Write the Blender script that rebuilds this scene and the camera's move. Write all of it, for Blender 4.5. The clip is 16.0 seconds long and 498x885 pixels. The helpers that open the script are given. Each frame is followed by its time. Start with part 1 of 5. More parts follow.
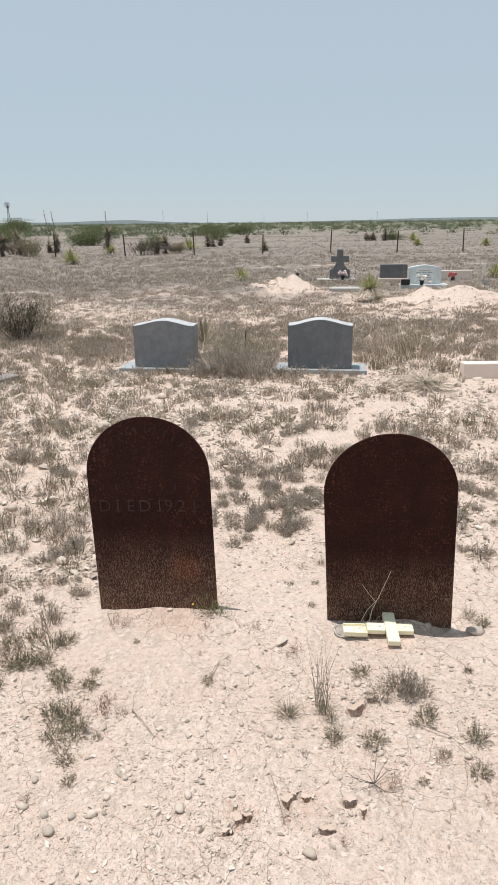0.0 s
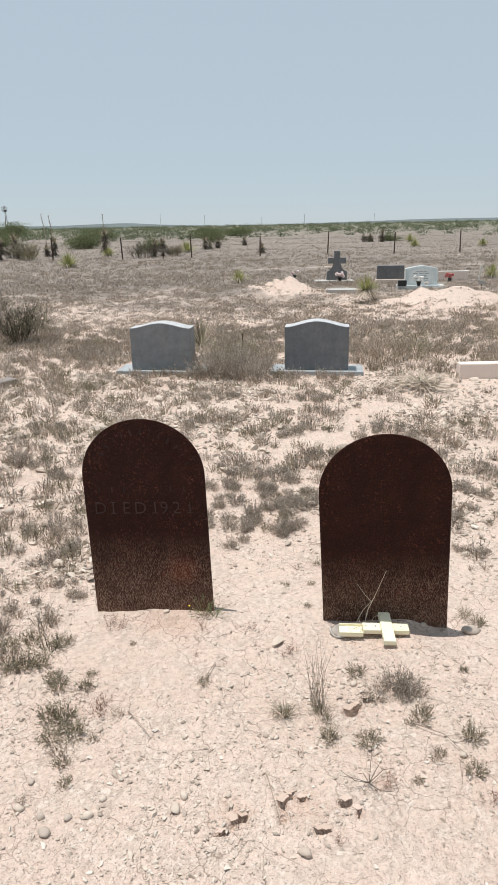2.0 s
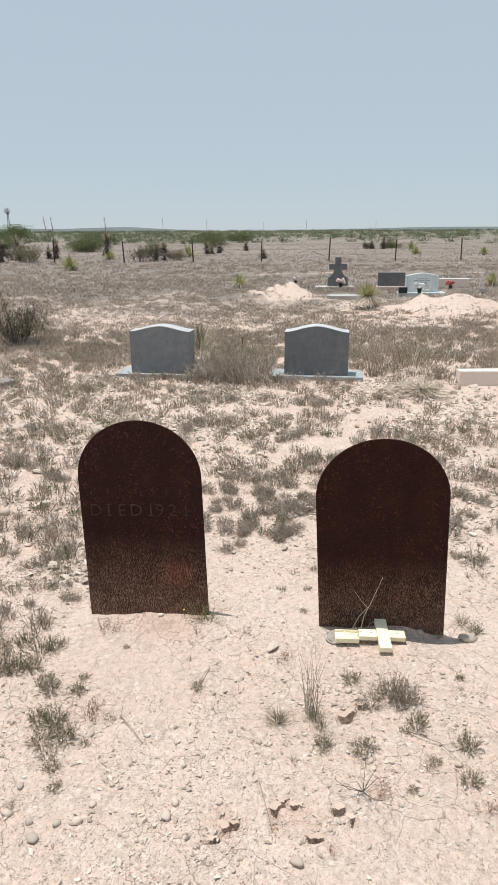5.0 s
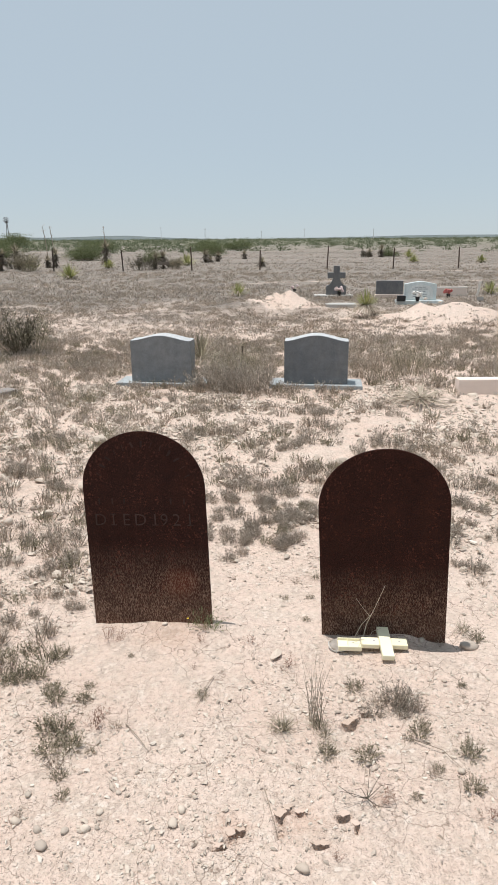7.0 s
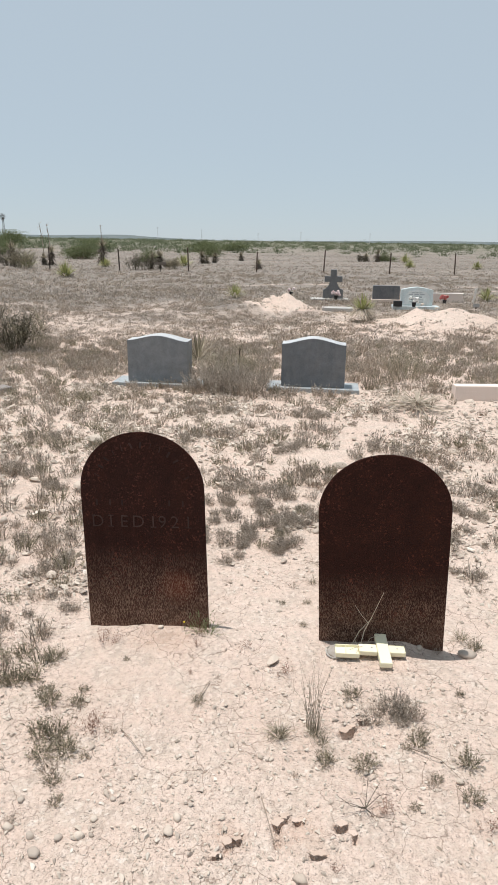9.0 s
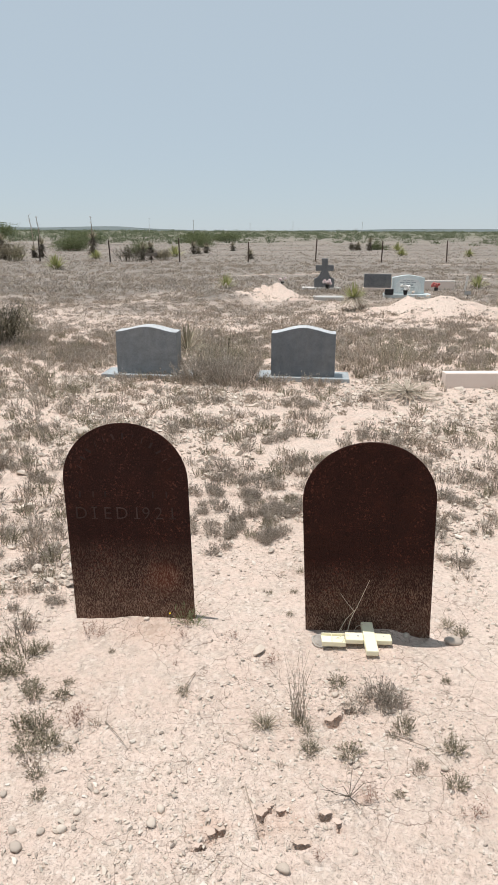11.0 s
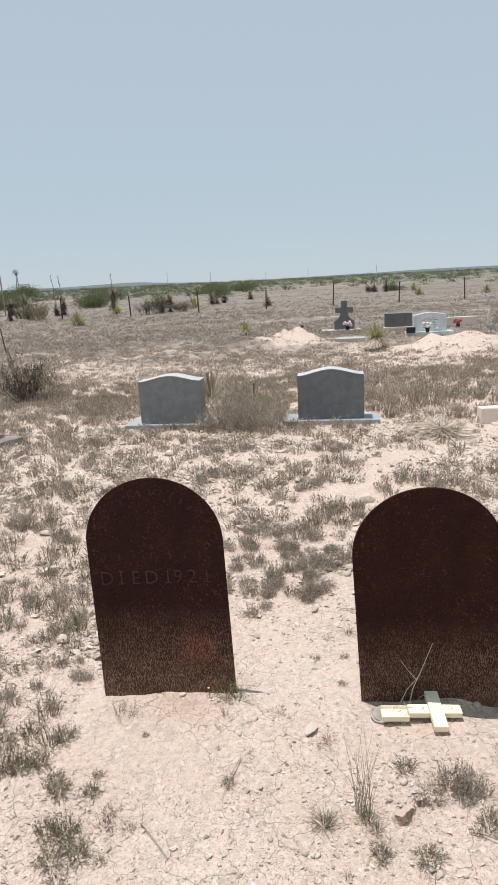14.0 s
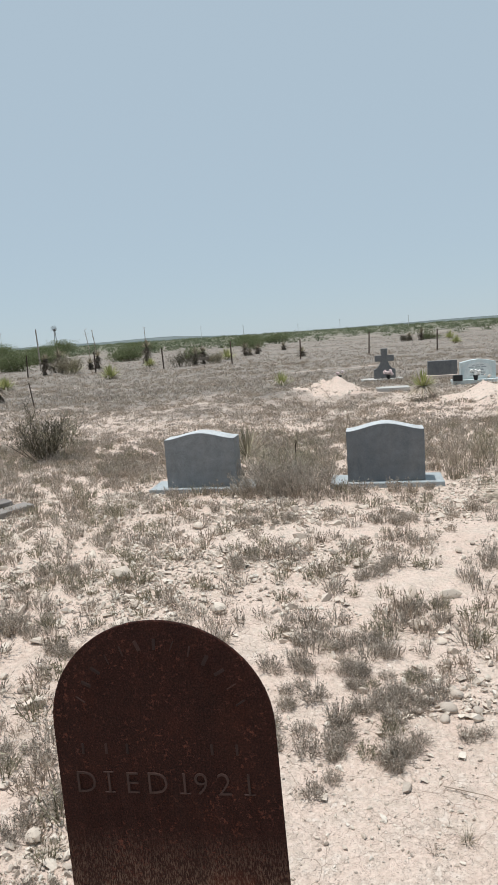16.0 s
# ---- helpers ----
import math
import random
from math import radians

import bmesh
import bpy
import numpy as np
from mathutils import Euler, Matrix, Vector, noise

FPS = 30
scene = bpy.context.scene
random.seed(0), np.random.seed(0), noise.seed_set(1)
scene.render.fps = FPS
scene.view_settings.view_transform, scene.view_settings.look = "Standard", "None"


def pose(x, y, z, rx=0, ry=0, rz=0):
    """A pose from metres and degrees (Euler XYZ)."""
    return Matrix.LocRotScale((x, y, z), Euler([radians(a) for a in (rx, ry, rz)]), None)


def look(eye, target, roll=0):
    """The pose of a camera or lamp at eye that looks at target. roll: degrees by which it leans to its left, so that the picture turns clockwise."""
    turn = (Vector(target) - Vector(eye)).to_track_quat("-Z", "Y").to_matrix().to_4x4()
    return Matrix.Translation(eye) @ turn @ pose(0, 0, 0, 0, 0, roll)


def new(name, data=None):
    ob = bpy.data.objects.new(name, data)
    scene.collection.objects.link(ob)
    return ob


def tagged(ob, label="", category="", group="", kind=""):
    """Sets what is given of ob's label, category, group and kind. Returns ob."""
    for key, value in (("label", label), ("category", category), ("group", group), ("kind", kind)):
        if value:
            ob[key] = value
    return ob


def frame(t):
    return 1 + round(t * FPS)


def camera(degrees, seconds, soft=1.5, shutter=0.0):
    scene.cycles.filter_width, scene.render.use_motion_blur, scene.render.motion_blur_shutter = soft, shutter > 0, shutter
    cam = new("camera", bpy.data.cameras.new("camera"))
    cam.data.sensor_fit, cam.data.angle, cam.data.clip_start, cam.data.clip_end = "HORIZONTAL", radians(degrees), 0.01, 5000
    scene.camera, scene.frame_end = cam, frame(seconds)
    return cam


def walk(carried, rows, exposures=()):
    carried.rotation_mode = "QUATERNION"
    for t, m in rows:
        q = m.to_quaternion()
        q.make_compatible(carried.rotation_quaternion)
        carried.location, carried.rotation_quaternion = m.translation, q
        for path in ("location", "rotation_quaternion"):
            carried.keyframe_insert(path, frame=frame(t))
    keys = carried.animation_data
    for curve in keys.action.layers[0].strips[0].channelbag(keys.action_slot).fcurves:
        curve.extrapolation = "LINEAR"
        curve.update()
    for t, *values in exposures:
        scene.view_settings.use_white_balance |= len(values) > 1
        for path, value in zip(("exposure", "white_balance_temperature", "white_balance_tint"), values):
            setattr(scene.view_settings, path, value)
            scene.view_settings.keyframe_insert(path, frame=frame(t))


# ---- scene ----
cam = camera(41.0, 16.0, soft=0.85)
PATH = [
    (0, (0.034, -0.128, 1.408), (0.139, 1.769, 0.781), -0.7),
    (0.5, (0.032, -0.13, 1.413), (0.129, 1.764, 0.776), -0.9),
    (1, (0.035, -0.13, 1.41), (0.136, 1.769, 0.791), -0.9),
    (1.5, (0.043, -0.132, 1.406), (0.147, 1.771, 0.8), -1.0),
    (2, (0.049, -0.137, 1.408), (0.157, 1.761, 0.787), -1.1),
    (2.5, (0.053, -0.135, 1.41), (0.161, 1.764, 0.792), -1.2),
    (3, (0.059, -0.147, 1.417), (0.151, 1.759, 0.819), -1.5),
    (3.5, (0.056, -0.14, 1.407), (0.158, 1.771, 0.823), -1.0),
    (4, (0.059, -0.134, 1.405), (0.151, 1.775, 0.815), -1.2),
    (4.2, (0.063, -0.116, 1.389), (0.171, 1.786, 0.78), -0.4),
    (6.5, (0.037, -0.144, 1.414), (0.15, 1.763, 0.821), -0.3),
    (7, (0.038, -0.147, 1.414), (0.154, 1.762, 0.829), -0.4),
    (7.5, (0.021, -0.154, 1.417), (0.151, 1.759, 0.847), 0.4),
    (8, (0.02, -0.146, 1.412), (0.169, 1.767, 0.848), 0.2),
    (8.5, (0.013, -0.138, 1.412), (0.145, 1.771, 0.832), 0.5),
    (9, (0.011, -0.124, 1.412), (0.149, 1.786, 0.832), 0.9),
    (9.2, (0.029, -0.137, 1.43), (0.177, 1.766, 0.835), 0.3),
    (11.5, (0.054, -0.107, 1.398), (0.208, 1.793, 0.792), 0.2),
    (12, (0.056, -0.113, 1.4), (0.208, 1.79, 0.803), -0.0),
    (12.5, (0.066, -0.101, 1.402), (0.201, 1.803, 0.803), -0.6),
    (13, (0.072, -0.096, 1.403), (0.217, 1.818, 0.842), -0.4),
    (13.2, (0.080, -0.104, 1.413), (0.194, 1.803, 0.820), -1.2),
    (13.5, (0.06, -0.048, 1.394), (0.103, 1.868, 0.823), -2.0),
    (13.7, (0.068, -0.031, 1.389), (0.089, 1.888, 0.827), -3.2),
    (13.8, (0.041, 0.003, 1.397), (0.086, 1.920, 0.829), -2.1),
    (14, (0.027, 0.101, 1.356), (0.112, 2.042, 0.884), -2.9),
    (14.2, (0.025, 0.154, 1.369), (0.147, 2.103, 0.938), -5.1),
    (14.4, (0.018, 0.198, 1.366), (0.150, 2.160, 0.999), -5.8),
    (14.5, (-0.015, 0.252, 1.349), (0.12, 2.211, 0.972), -4.5),
    (14.7, (0.041, 0.286, 1.367), (0.189, 2.230, 0.923), -3.6),
    (14.9, (0.098, 0.365, 1.366), (0.210, 2.296, 0.858), -2.0),
    (15, (0.125, 0.421, 1.346), (0.205, 2.364, 0.881), -2.3),
    (15.1, (0.162, 0.431, 1.365), (0.228, 2.395, 0.992), -3.0),
    (15.2, (0.151, 0.469, 1.363), (0.235, 2.438, 1.027), -1.2),
    (15.3, (0.154, 0.503, 1.363), (0.196, 2.473, 1.021), -2.0),
    (15.4, (0.152, 0.551, 1.358), (0.136, 2.522, 1.020), -3.3),
    (15.5, (0.113, 0.623, 1.321), (0.05, 2.591, 0.973), -2.0),
    (15.7, (0.100, 0.738, 1.326), (0.043, 2.707, 0.976), -2.0),
    (16, (0.005, 0.935, 1.294), (-0.001, 2.91, 0.975), -3.9),
]
walk(cam, [(t, look(eye, target, roll)) for t, eye, target, roll in PATH], [(0, 0.0, 6500, 10), (13.5, 0.0, 6500, 10), (14.5, 0.0, 6380, 10), (15, -0.02, 6370, 9), (16, -0.08, 6260, 7)])

# ---------------- world, sun, exposure ----------------
SUN_TO = Vector((-0.105, 0.045, 0.57)).normalized()      # from the ground towards the sun
world = bpy.data.worlds.new("sky")
scene.world = world
world.use_nodes = True
wn = world.node_tree.nodes
sky = wn.new("ShaderNodeTexSky")
sky.sky_type, sky.sun_disc = "NISHITA", False
sky.sun_elevation = math.asin(SUN_TO.z)
sky.sun_rotation = math.atan2(SUN_TO.x, SUN_TO.y)
sky.altitude, sky.air_density, sky.dust_density, sky.ozone_density = 900, 1.0, 0.1, 1.5
wn["Background"].inputs["Strength"].default_value = 0.14
haze = wn.new("ShaderNodeMix")                            # thin bright summer haze over the whole sky
haze.data_type = "RGBA"
haze.inputs[0].default_value = 0.9
haze.inputs[7].default_value = (3.47, 4.09, 4.58, 1)
world.node_tree.links.new(sky.outputs[0], haze.inputs[6])
world.node_tree.links.new(haze.outputs[2], wn["Background"].inputs["Color"])
sun = new("sun", bpy.data.lights.new("sun", "SUN"))
sun.data.energy, sun.data.angle, sun.data.color = 4.25, radians(0.53), (1.0, 0.955, 0.915)
sun.matrix_world = look(SUN_TO * 60, (0, 0, 0))


# ---------------- materials ----------------
class Mat:
    """A small node-material writer."""

    def __init__(self, name, rough=0.8, metal=0.0, spec=0.3):
        self.m = bpy.data.materials.new(name)
        self.m.use_nodes = True
        self.t = self.m.node_tree
        self.p = self.t.nodes["Principled BSDF"]
        self.p.inputs["Roughness"].default_value = rough
        self.p.inputs["Metallic"].default_value = metal
        self.p.inputs["Specular IOR Level"].default_value = spec
        self.co = self.t.nodes.new("ShaderNodeTexCoord").outputs["Object"]

    def n(self, kind, **values):
        node = self.t.nodes.new("ShaderNode" + kind)
        for k, v in values.items():
            node.inputs[k.replace("_", " ")].default_value = v
        return node

    def link(self, a, b):
        self.t.links.new(a, b)

    def at(self, scale=(1, 1, 1)):
        mp = self.n("Mapping")
        mp.inputs["Scale"].default_value = scale
        self.link(self.co, mp.inputs["Vector"])
        return mp.outputs[0]

    def noise(self, scale, detail=5.0, rough=0.6, stretch=None):
        node = self.n("TexNoise", Scale=scale, Detail=detail, Roughness=rough)
        self.link(self.at(stretch) if stretch else self.co, node.inputs["Vector"])
        return node.outputs["Fac"]

    def voronoi(self, scale, feature="F1", out="Distance"):
        node = self.n("TexVoronoi", Scale=scale)
        node.feature = feature
        self.link(self.co, node.inputs["Vector"])
        return node.outputs[out]

    def ramp(self, fac, stops):
        node = self.n("ValToRGB")
        e = node.color_ramp.elements
        while len(e) < len(stops):
            e.new(0.5)
        for el, (pos, c) in zip(e, stops):
            el.position = pos
            el.color = (*c, 1) if isinstance(c, tuple) else (c, c, c, 1)
        self.link(fac, node.inputs[0])
        return node.outputs[0]

    def mix(self, fac, a, b, mode="MIX"):
        node = self.t.nodes.new("ShaderNodeMix")
        node.data_type, node.blend_type = "RGBA", mode
        for sock, v in ((node.inputs[0], fac), (node.inputs[6], a), (node.inputs[7], b)):
            if isinstance(v, (int, float)):
                sock.default_value = v
            elif isinstance(v, tuple):
                sock.default_value = (*v, 1)
            else:
                self.link(v, sock)
        return node.outputs[2]

    def math(self, op, a, b=0.0):
        node = self.t.nodes.new("ShaderNodeMath")
        node.operation = op
        for sock, v in zip(node.inputs, (a, b)):
            if isinstance(v, (int, float)):
                sock.default_value = v
            else:
                self.link(v, sock)
        return node.outputs[0]

    def axis(self, i):
        node = self.n("SeparateXYZ")
        self.link(self.co, node.inputs[0])
        return node.outputs[i]

    def colour(self, c):
        if isinstance(c, tuple):
            self.p.inputs["Base Color"].default_value = (*c, 1)
        else:
            self.link(c, self.p.inputs["Base Color"])
        return self

    def bump(self, h, strength=0.5, dist=0.01):
        node = self.n("Bump", Strength=strength, Distance=dist)
        self.link(h, node.inputs["Height"])
        prior = self.p.inputs["Normal"].links
        if prior:
            self.link(prior[0].from_socket, node.inputs["Normal"])
        self.link(node.outputs[0], self.p.inputs["Normal"])
        return self

    def rnd(self, island=True):
        if island:
            return self.n("NewGeometry").outputs["Random Per Island"]
        return self.n("ObjectInfo").outputs["Random"]


def soil_material():
    m = Mat("caliche_soil", 0.95, 0, 0.15)
    big = m.noise(1.3, 4)
    fine = m.noise(55, 6, 0.7)
    base = m.ramp(big, [(0.3, (0.575, 0.425, 0.34)), (0.52, (0.67, 0.525, 0.438)), (0.75, (0.72, 0.595, 0.508))])
    base = m.mix(0.55, base, m.ramp(fine, [(0.25, (0.31, 0.235, 0.19)), (0.5, (0.66, 0.525, 0.445)), (0.8, (0.84, 0.725, 0.64))]))
    # gravel crumbs bedded in the crust
    grit = m.voronoi(75, "F1", "Color")
    grey = m.ramp(grit, [(0.0, (0.34, 0.285, 0.24)), (0.6, (0.6, 0.505, 0.42)), (1.0, (0.8, 0.74, 0.67))])
    crumbs = m.ramp(m.noise(9, 4, 0.7), [(0.42, 0.0), (0.62, 0.55)])
    base = m.mix(crumbs, base, grey)
    # fresh reddish earth turned out of the burrows
    for px, py, pr in ((0.065, 1.17, 0.07), (0.25, 1.17, 0.075), (0.46, 1.23, 0.035), (-0.12, 2.07, 0.16)):
        dist = m.n("VectorMath")
        dist.operation = "DISTANCE"
        dist.inputs[1].default_value = (px, py, 0)
        m.link(m.co, dist.inputs[0])
        ring = m.math("ADD", m.math("DIVIDE", dist.outputs["Value"], pr), m.math("MULTIPLY", m.math("SUBTRACT", m.noise(22, 5, 0.7), 0.5), 1.8))
        base = m.mix(m.ramp(ring, [(0.35, 0.35), (1.0, 0.0)]), base, m.ramp(fine, [(0.3, (0.4, 0.24, 0.165)), (0.7, (0.62, 0.43, 0.33))]))
    # drying cracks
    warp = m.n("TexVoronoi", Scale=9.0)
    warp.feature = "DISTANCE_TO_EDGE"
    wob = m.n("VectorMath")
    nz = m.n("TexNoise", Scale=14.0, Detail=4.0)
    m.link(m.co, nz.inputs["Vector"])
    sc = m.n("VectorMath")
    sc.operation = "SCALE"
    sc.inputs["Scale"].default_value = 0.07
    m.link(nz.outputs["Color"], sc.inputs[0])
    m.link(m.co, wob.inputs[0])
    m.link(sc.outputs[0], wob.inputs[1])
    m.link(wob.outputs[0], warp.inputs["Vector"])
    crack = m.ramp(warp.outputs["Distance"], [(0.0, 1.0), (0.015, 0.0)])
    crack = m.math("MULTIPLY", crack, m.ramp(m.noise(1.7, 3), [(0.4, 0.0), (0.5, 0.9)]))
    base = m.mix(crack, base, (0.27, 0.205, 0.16))
    # dead plant litter over the plain, thicker with distance from the worn graves
    y = m.axis(1)
    far = m.n("MapRange")
    far.inputs["From Min"].default_value, far.inputs["From Max"].default_value = 6.0, 20.0
    m.link(y, far.inputs["Value"])
    litter = m.math("ADD", m.math("MULTIPLY", far.outputs[0], 0.75), m.math("SUBTRACT", m.noise(0.55, 6, 0.7), 0.62))
    rut = m.n("TexNoise", Scale=0.35, Detail=4.0)
    m.link(m.co, rut.inputs["Vector"])
    line = m.math("ADD", m.math("SUBTRACT", y, m.math("MULTIPLY", m.axis(0), 0.05)), m.math("MULTIPLY", m.math("SUBTRACT", rut.outputs["Fac"], 0.5), 4.5))
    for at, half in ((20.3, 0.35), (22.6, 0.45), (29.5, 0.6)):
        bare = m.ramp(m.math("DIVIDE", m.math("ABSOLUTE", m.math("SUBTRACT", line, at)), half), [(0.2, 0.42), (1.0, 0.0)])
        litter = m.math("SUBTRACT", litter, m.math("MULTIPLY", bare, m.ramp(m.noise(0.12, 3), [(0.42, 0.0), (0.55, 1.0)])))
    for px, py, pr in ((1.6, 14.3, 1.0), (4.3, 11.5, 1.5)):  # freshly turned earth on the mounds
        gap = m.n("VectorMath")
        gap.operation = "DISTANCE"
        gap.inputs[1].default_value = (px, py, 0.1)
        m.link(m.co, gap.inputs[0])
        edge = m.math("ADD", m.math("DIVIDE", gap.outputs["Value"], pr), m.math("MULTIPLY", m.math("SUBTRACT", m.noise(3.0, 5, 0.7), 0.5), 0.9))
        litter = m.math("SUBTRACT", litter, m.ramp(edge, [(0.3, 0.75), (0.9, 0.0)]))
    litter = m.ramp(litter, [(0.08, 0.0), (0.42, 1.0)])
    hay = m.ramp(m.noise(3.5, 8, 0.75), [(0.3, (0.16, 0.137, 0.117)), (0.55, (0.255, 0.222, 0.192)), (0.75, (0.36, 0.315, 0.27))])
    band = m.noise(0.05, 5, 0.65, (0.35, 1.6, 1))
    hay = m.mix(m.ramp(band, [(0.5, 0.0), (0.7, 0.6)]), hay, (0.4, 0.342, 0.292))
    green = m.n("MapRange")
    green.inputs["From Min"].default_value, green.inputs["From Max"].default_value = 60.0, 260.0
    m.link(y, green.inputs["Value"])
    hay = m.mix(m.math("MULTIPLY", green.outputs[0], 0.8), hay, m.ramp(m.noise(0.03, 6, 0.7, (0.3, 1, 1)), [(0.35, (0.09, 0.11, 0.06)), (0.65, (0.24, 0.22, 0.16))]))
    m.colour(m.mix(litter, base, hay))
    lumps = m.math("MULTIPLY", m.ramp(m.voronoi(62), [(0.0, 1.0), (0.75, 0.0)]), m.ramp(m.noise(6, 4, 0.7), [(0.35, 0.15), (0.6, 1.0)]))
    lumps2 = m.ramp(m.voronoi(150), [(0.0, 1.0), (0.7, 0.0)])
    m.bump(fine, 0.8, 0.012).bump(lumps, 0.8, 0.006).bump(lumps2, 0.8, 0.0035).bump(crack, -0.8, 0.008)
    return m.m


def plant_material(name, dark, mid, light, rough=0.75, trans=0.3):
    """Thin stems and leaves, which let part of the light through."""
    m = Mat(name, rough, 0, 0.2)
    c = m.ramp(m.rnd(), [(0.0, dark), (0.5, mid), (1.0, light)])
    c = m.mix(m.math("MULTIPLY", m.rnd(False), 0.6), c, m.mix(0.5, c, dark))
    c = m.mix(0.3, c, m.ramp(m.noise(40, 3), [(0.3, dark), (0.7, light)]))
    m.colour(c)
    thin = m.n("BsdfTranslucent")
    m.link(c, thin.inputs["Color"])
    both = m.n("MixShader")
    both.inputs[0].default_value = trans
    m.link(m.p.outputs[0], both.inputs[1])
    m.link(thin.outputs[0], both.inputs[2])
    m.link(both.outputs[0], m.t.nodes["Material Output"].inputs["Surface"])
    return m.m


def stone_material():
    m = Mat("limestone_pebble", 0.85, 0, 0.25)
    c = m.ramp(m.rnd(), [(0.0, (0.27, 0.22, 0.185)), (0.3, (0.54, 0.445, 0.37)), (0.75, (0.68, 0.595, 0.505)), (1.0, (0.82, 0.76, 0.68))])
    c = m.mix(0.45, c, m.ramp(m.noise(45, 6, 0.7), [(0.3, (0.33, 0.27, 0.22)), (0.7, (0.72, 0.63, 0.53))]))
    return m.colour(c).bump(m.noise(120, 5), 0.4, 0.003).m


def single_stone_material(name, a, b, scale=30, rough=0.8):
    m = Mat(name, rough, 0, 0.3)
    c = m.mix(0.75, m.ramp(m.noise(scale, 7, 0.7), [(0.3, a), (0.7, b)]), m.ramp(m.rnd(False), [(0.0, a), (1.0, b)]))
    return m.colour(c).bump(m.noise(scale * 3, 5), 0.35, 0.004).m


def rust_material(name, stain=False):
    m = Mat(name, 0.85, 0.0, 0.14)
    scale = m.noise(16, 8, 0.75)
    c = m.ramp(scale, [(0.3, (0.011, 0.004, 0.0033)), (0.52, (0.027, 0.009, 0.0065)), (0.75, (0.075, 0.0215, 0.0135))])
    patch = m.ramp(m.noise(4.5, 4, 0.6), [(0.55, 0.0), (0.72, 0.7)])
    c = m.mix(patch, c, (0.055, 0.018, 0.0095))
    c = m.mix(0.55, c, m.mix(m.ramp(m.noise(260, 3, 0.7), [(0.4, 0.0), (0.65, 1.0)]), (0.01, 0.004, 0.0032), (0.075, 0.028, 0.0195)))
    if stain:                                             # fresh orange rust bloom low on the plate
        gap = m.n("VectorMath")
        gap.operation = "DISTANCE"
        gap.inputs[1].default_value = (0.12, 0.0, 0.17)
        m.link(m.co, gap.inputs[0])
        near = m.ramp(m.math("ADD", gap.outputs["Value"], m.math("MULTIPLY", m.noise(22, 4), 0.06)), [(0.04, 0.6), (0.115, 0.0)])
        c = m.mix(near, c, (0.16, 0.042, 0.02))
    # rain-splashed soil clinging to the foot
    z = m.axis(2)
    low = m.n("MapRange")
    low.inputs["From Min"].default_value, low.inputs["From Max"].default_value = 0.33, 0.02
    m.link(z, low.inputs["Value"])
    dots = m.noise(430, 3, 0.6, (1.0, 1.0, 0.26))
    splash = m.math("MULTIPLY", m.ramp(dots, [(0.49, 0.0), (0.57, 1.0)]), m.math("MULTIPLY", low.outputs[0], m.ramp(m.noise(14, 4), [(0.3, 0.35), (0.6, 1.0)])))
    c = m.mix(m.math("MULTIPLY", splash, 0.9), c, (0.45, 0.295, 0.21))
    film = m.math("MULTIPLY", m.math("POWER", low.outputs[0], 2.0), m.ramp(m.noise(9, 5), [(0.3, 0.15), (0.7, 0.6)]))
    c = m.mix(film, c, (0.2, 0.115, 0.078))
    flake = m.ramp(m.noise(120, 4, 0.75), [(0.55, 0.0), (0.63, 0.85)])
    c = m.mix(m.math("MULTIPLY", flake, m.ramp(m.noise(7, 3), [(0.4, 0.1), (0.6, 1.0)])), c, (0.17, 0.058, 0.038))
    m.colour(c)
    return m.bump(scale, 0.7, 0.006).bump(flake, 0.8, 0.004).bump(dots, 0.7, 0.003).m


def granite_material(name, a, b, rough=0.4, speck=(0.03, 0.03, 0.035)):
    m = Mat(name, rough, 0, 0.5)
    grain = m.voronoi(420, "F1", "Color")
    c = m.ramp(grain, [(0.15, speck), (0.4, a), (0.85, b)])
    c = m.mix(0.5, c, m.ramp(m.noise(160, 5, 0.7), [(0.35, a), (0.65, b)]))
    stain = m.ramp(m.noise(5, 6, 0.7, (1.5, 1.5, 0.5)), [(0.4, 0.0), (0.7, 0.4)])
    c = m.mix(stain, c, (0.3, 0.29, 0.27))
    c = m.mix(m.ramp(m.noise(11, 6, 0.7), [(0.4, 0.25), (0.62, 0.0)]), c, speck)
    return m.colour(c).bump(m.noise(200, 4), 0.12, 0.002).m


SOIL = soil_material()
PEBBLE = stone_material()
RUST = rust_material("rusted_steel")
RUST_BLOOM = rust_material("rusted_steel_with_bloom", True)
WORN = single_stone_material("worn_rust_letter", (0.014, 0.006, 0.0048), (0.06, 0.028, 0.022), 160, 0.7)
WELD = single_stone_material("worn_weld_bead", (0.028, 0.0138, 0.011), (0.062, 0.032, 0.026), 70, 0.6)
GRANITE = granite_material("grey_granite", (0.19, 0.2, 0.21), (0.33, 0.345, 0.355), 0.5)
GRANITE_DEEP = granite_material("deep_grey_granite", (0.12, 0.132, 0.145), (0.225, 0.245, 0.262), 0.45)
GRANITE_SAWN = granite_material("sawn_granite_edge", (0.44, 0.46, 0.46), (0.66, 0.68, 0.68), 0.75, (0.2, 0.2, 0.21))
GRANITE_BASE = granite_material("weathered_granite_base", (0.32, 0.36, 0.375), (0.5, 0.545, 0.56), 0.6, (0.18, 0.19, 0.2))
GRANITE_DARK = granite_material("dark_granite", (0.085, 0.085, 0.09), (0.19, 0.19, 0.195), 0.5)
GRANITE_MID = granite_material("rough_grey_granite", (0.13, 0.13, 0.13), (0.24, 0.235, 0.23), 0.8)
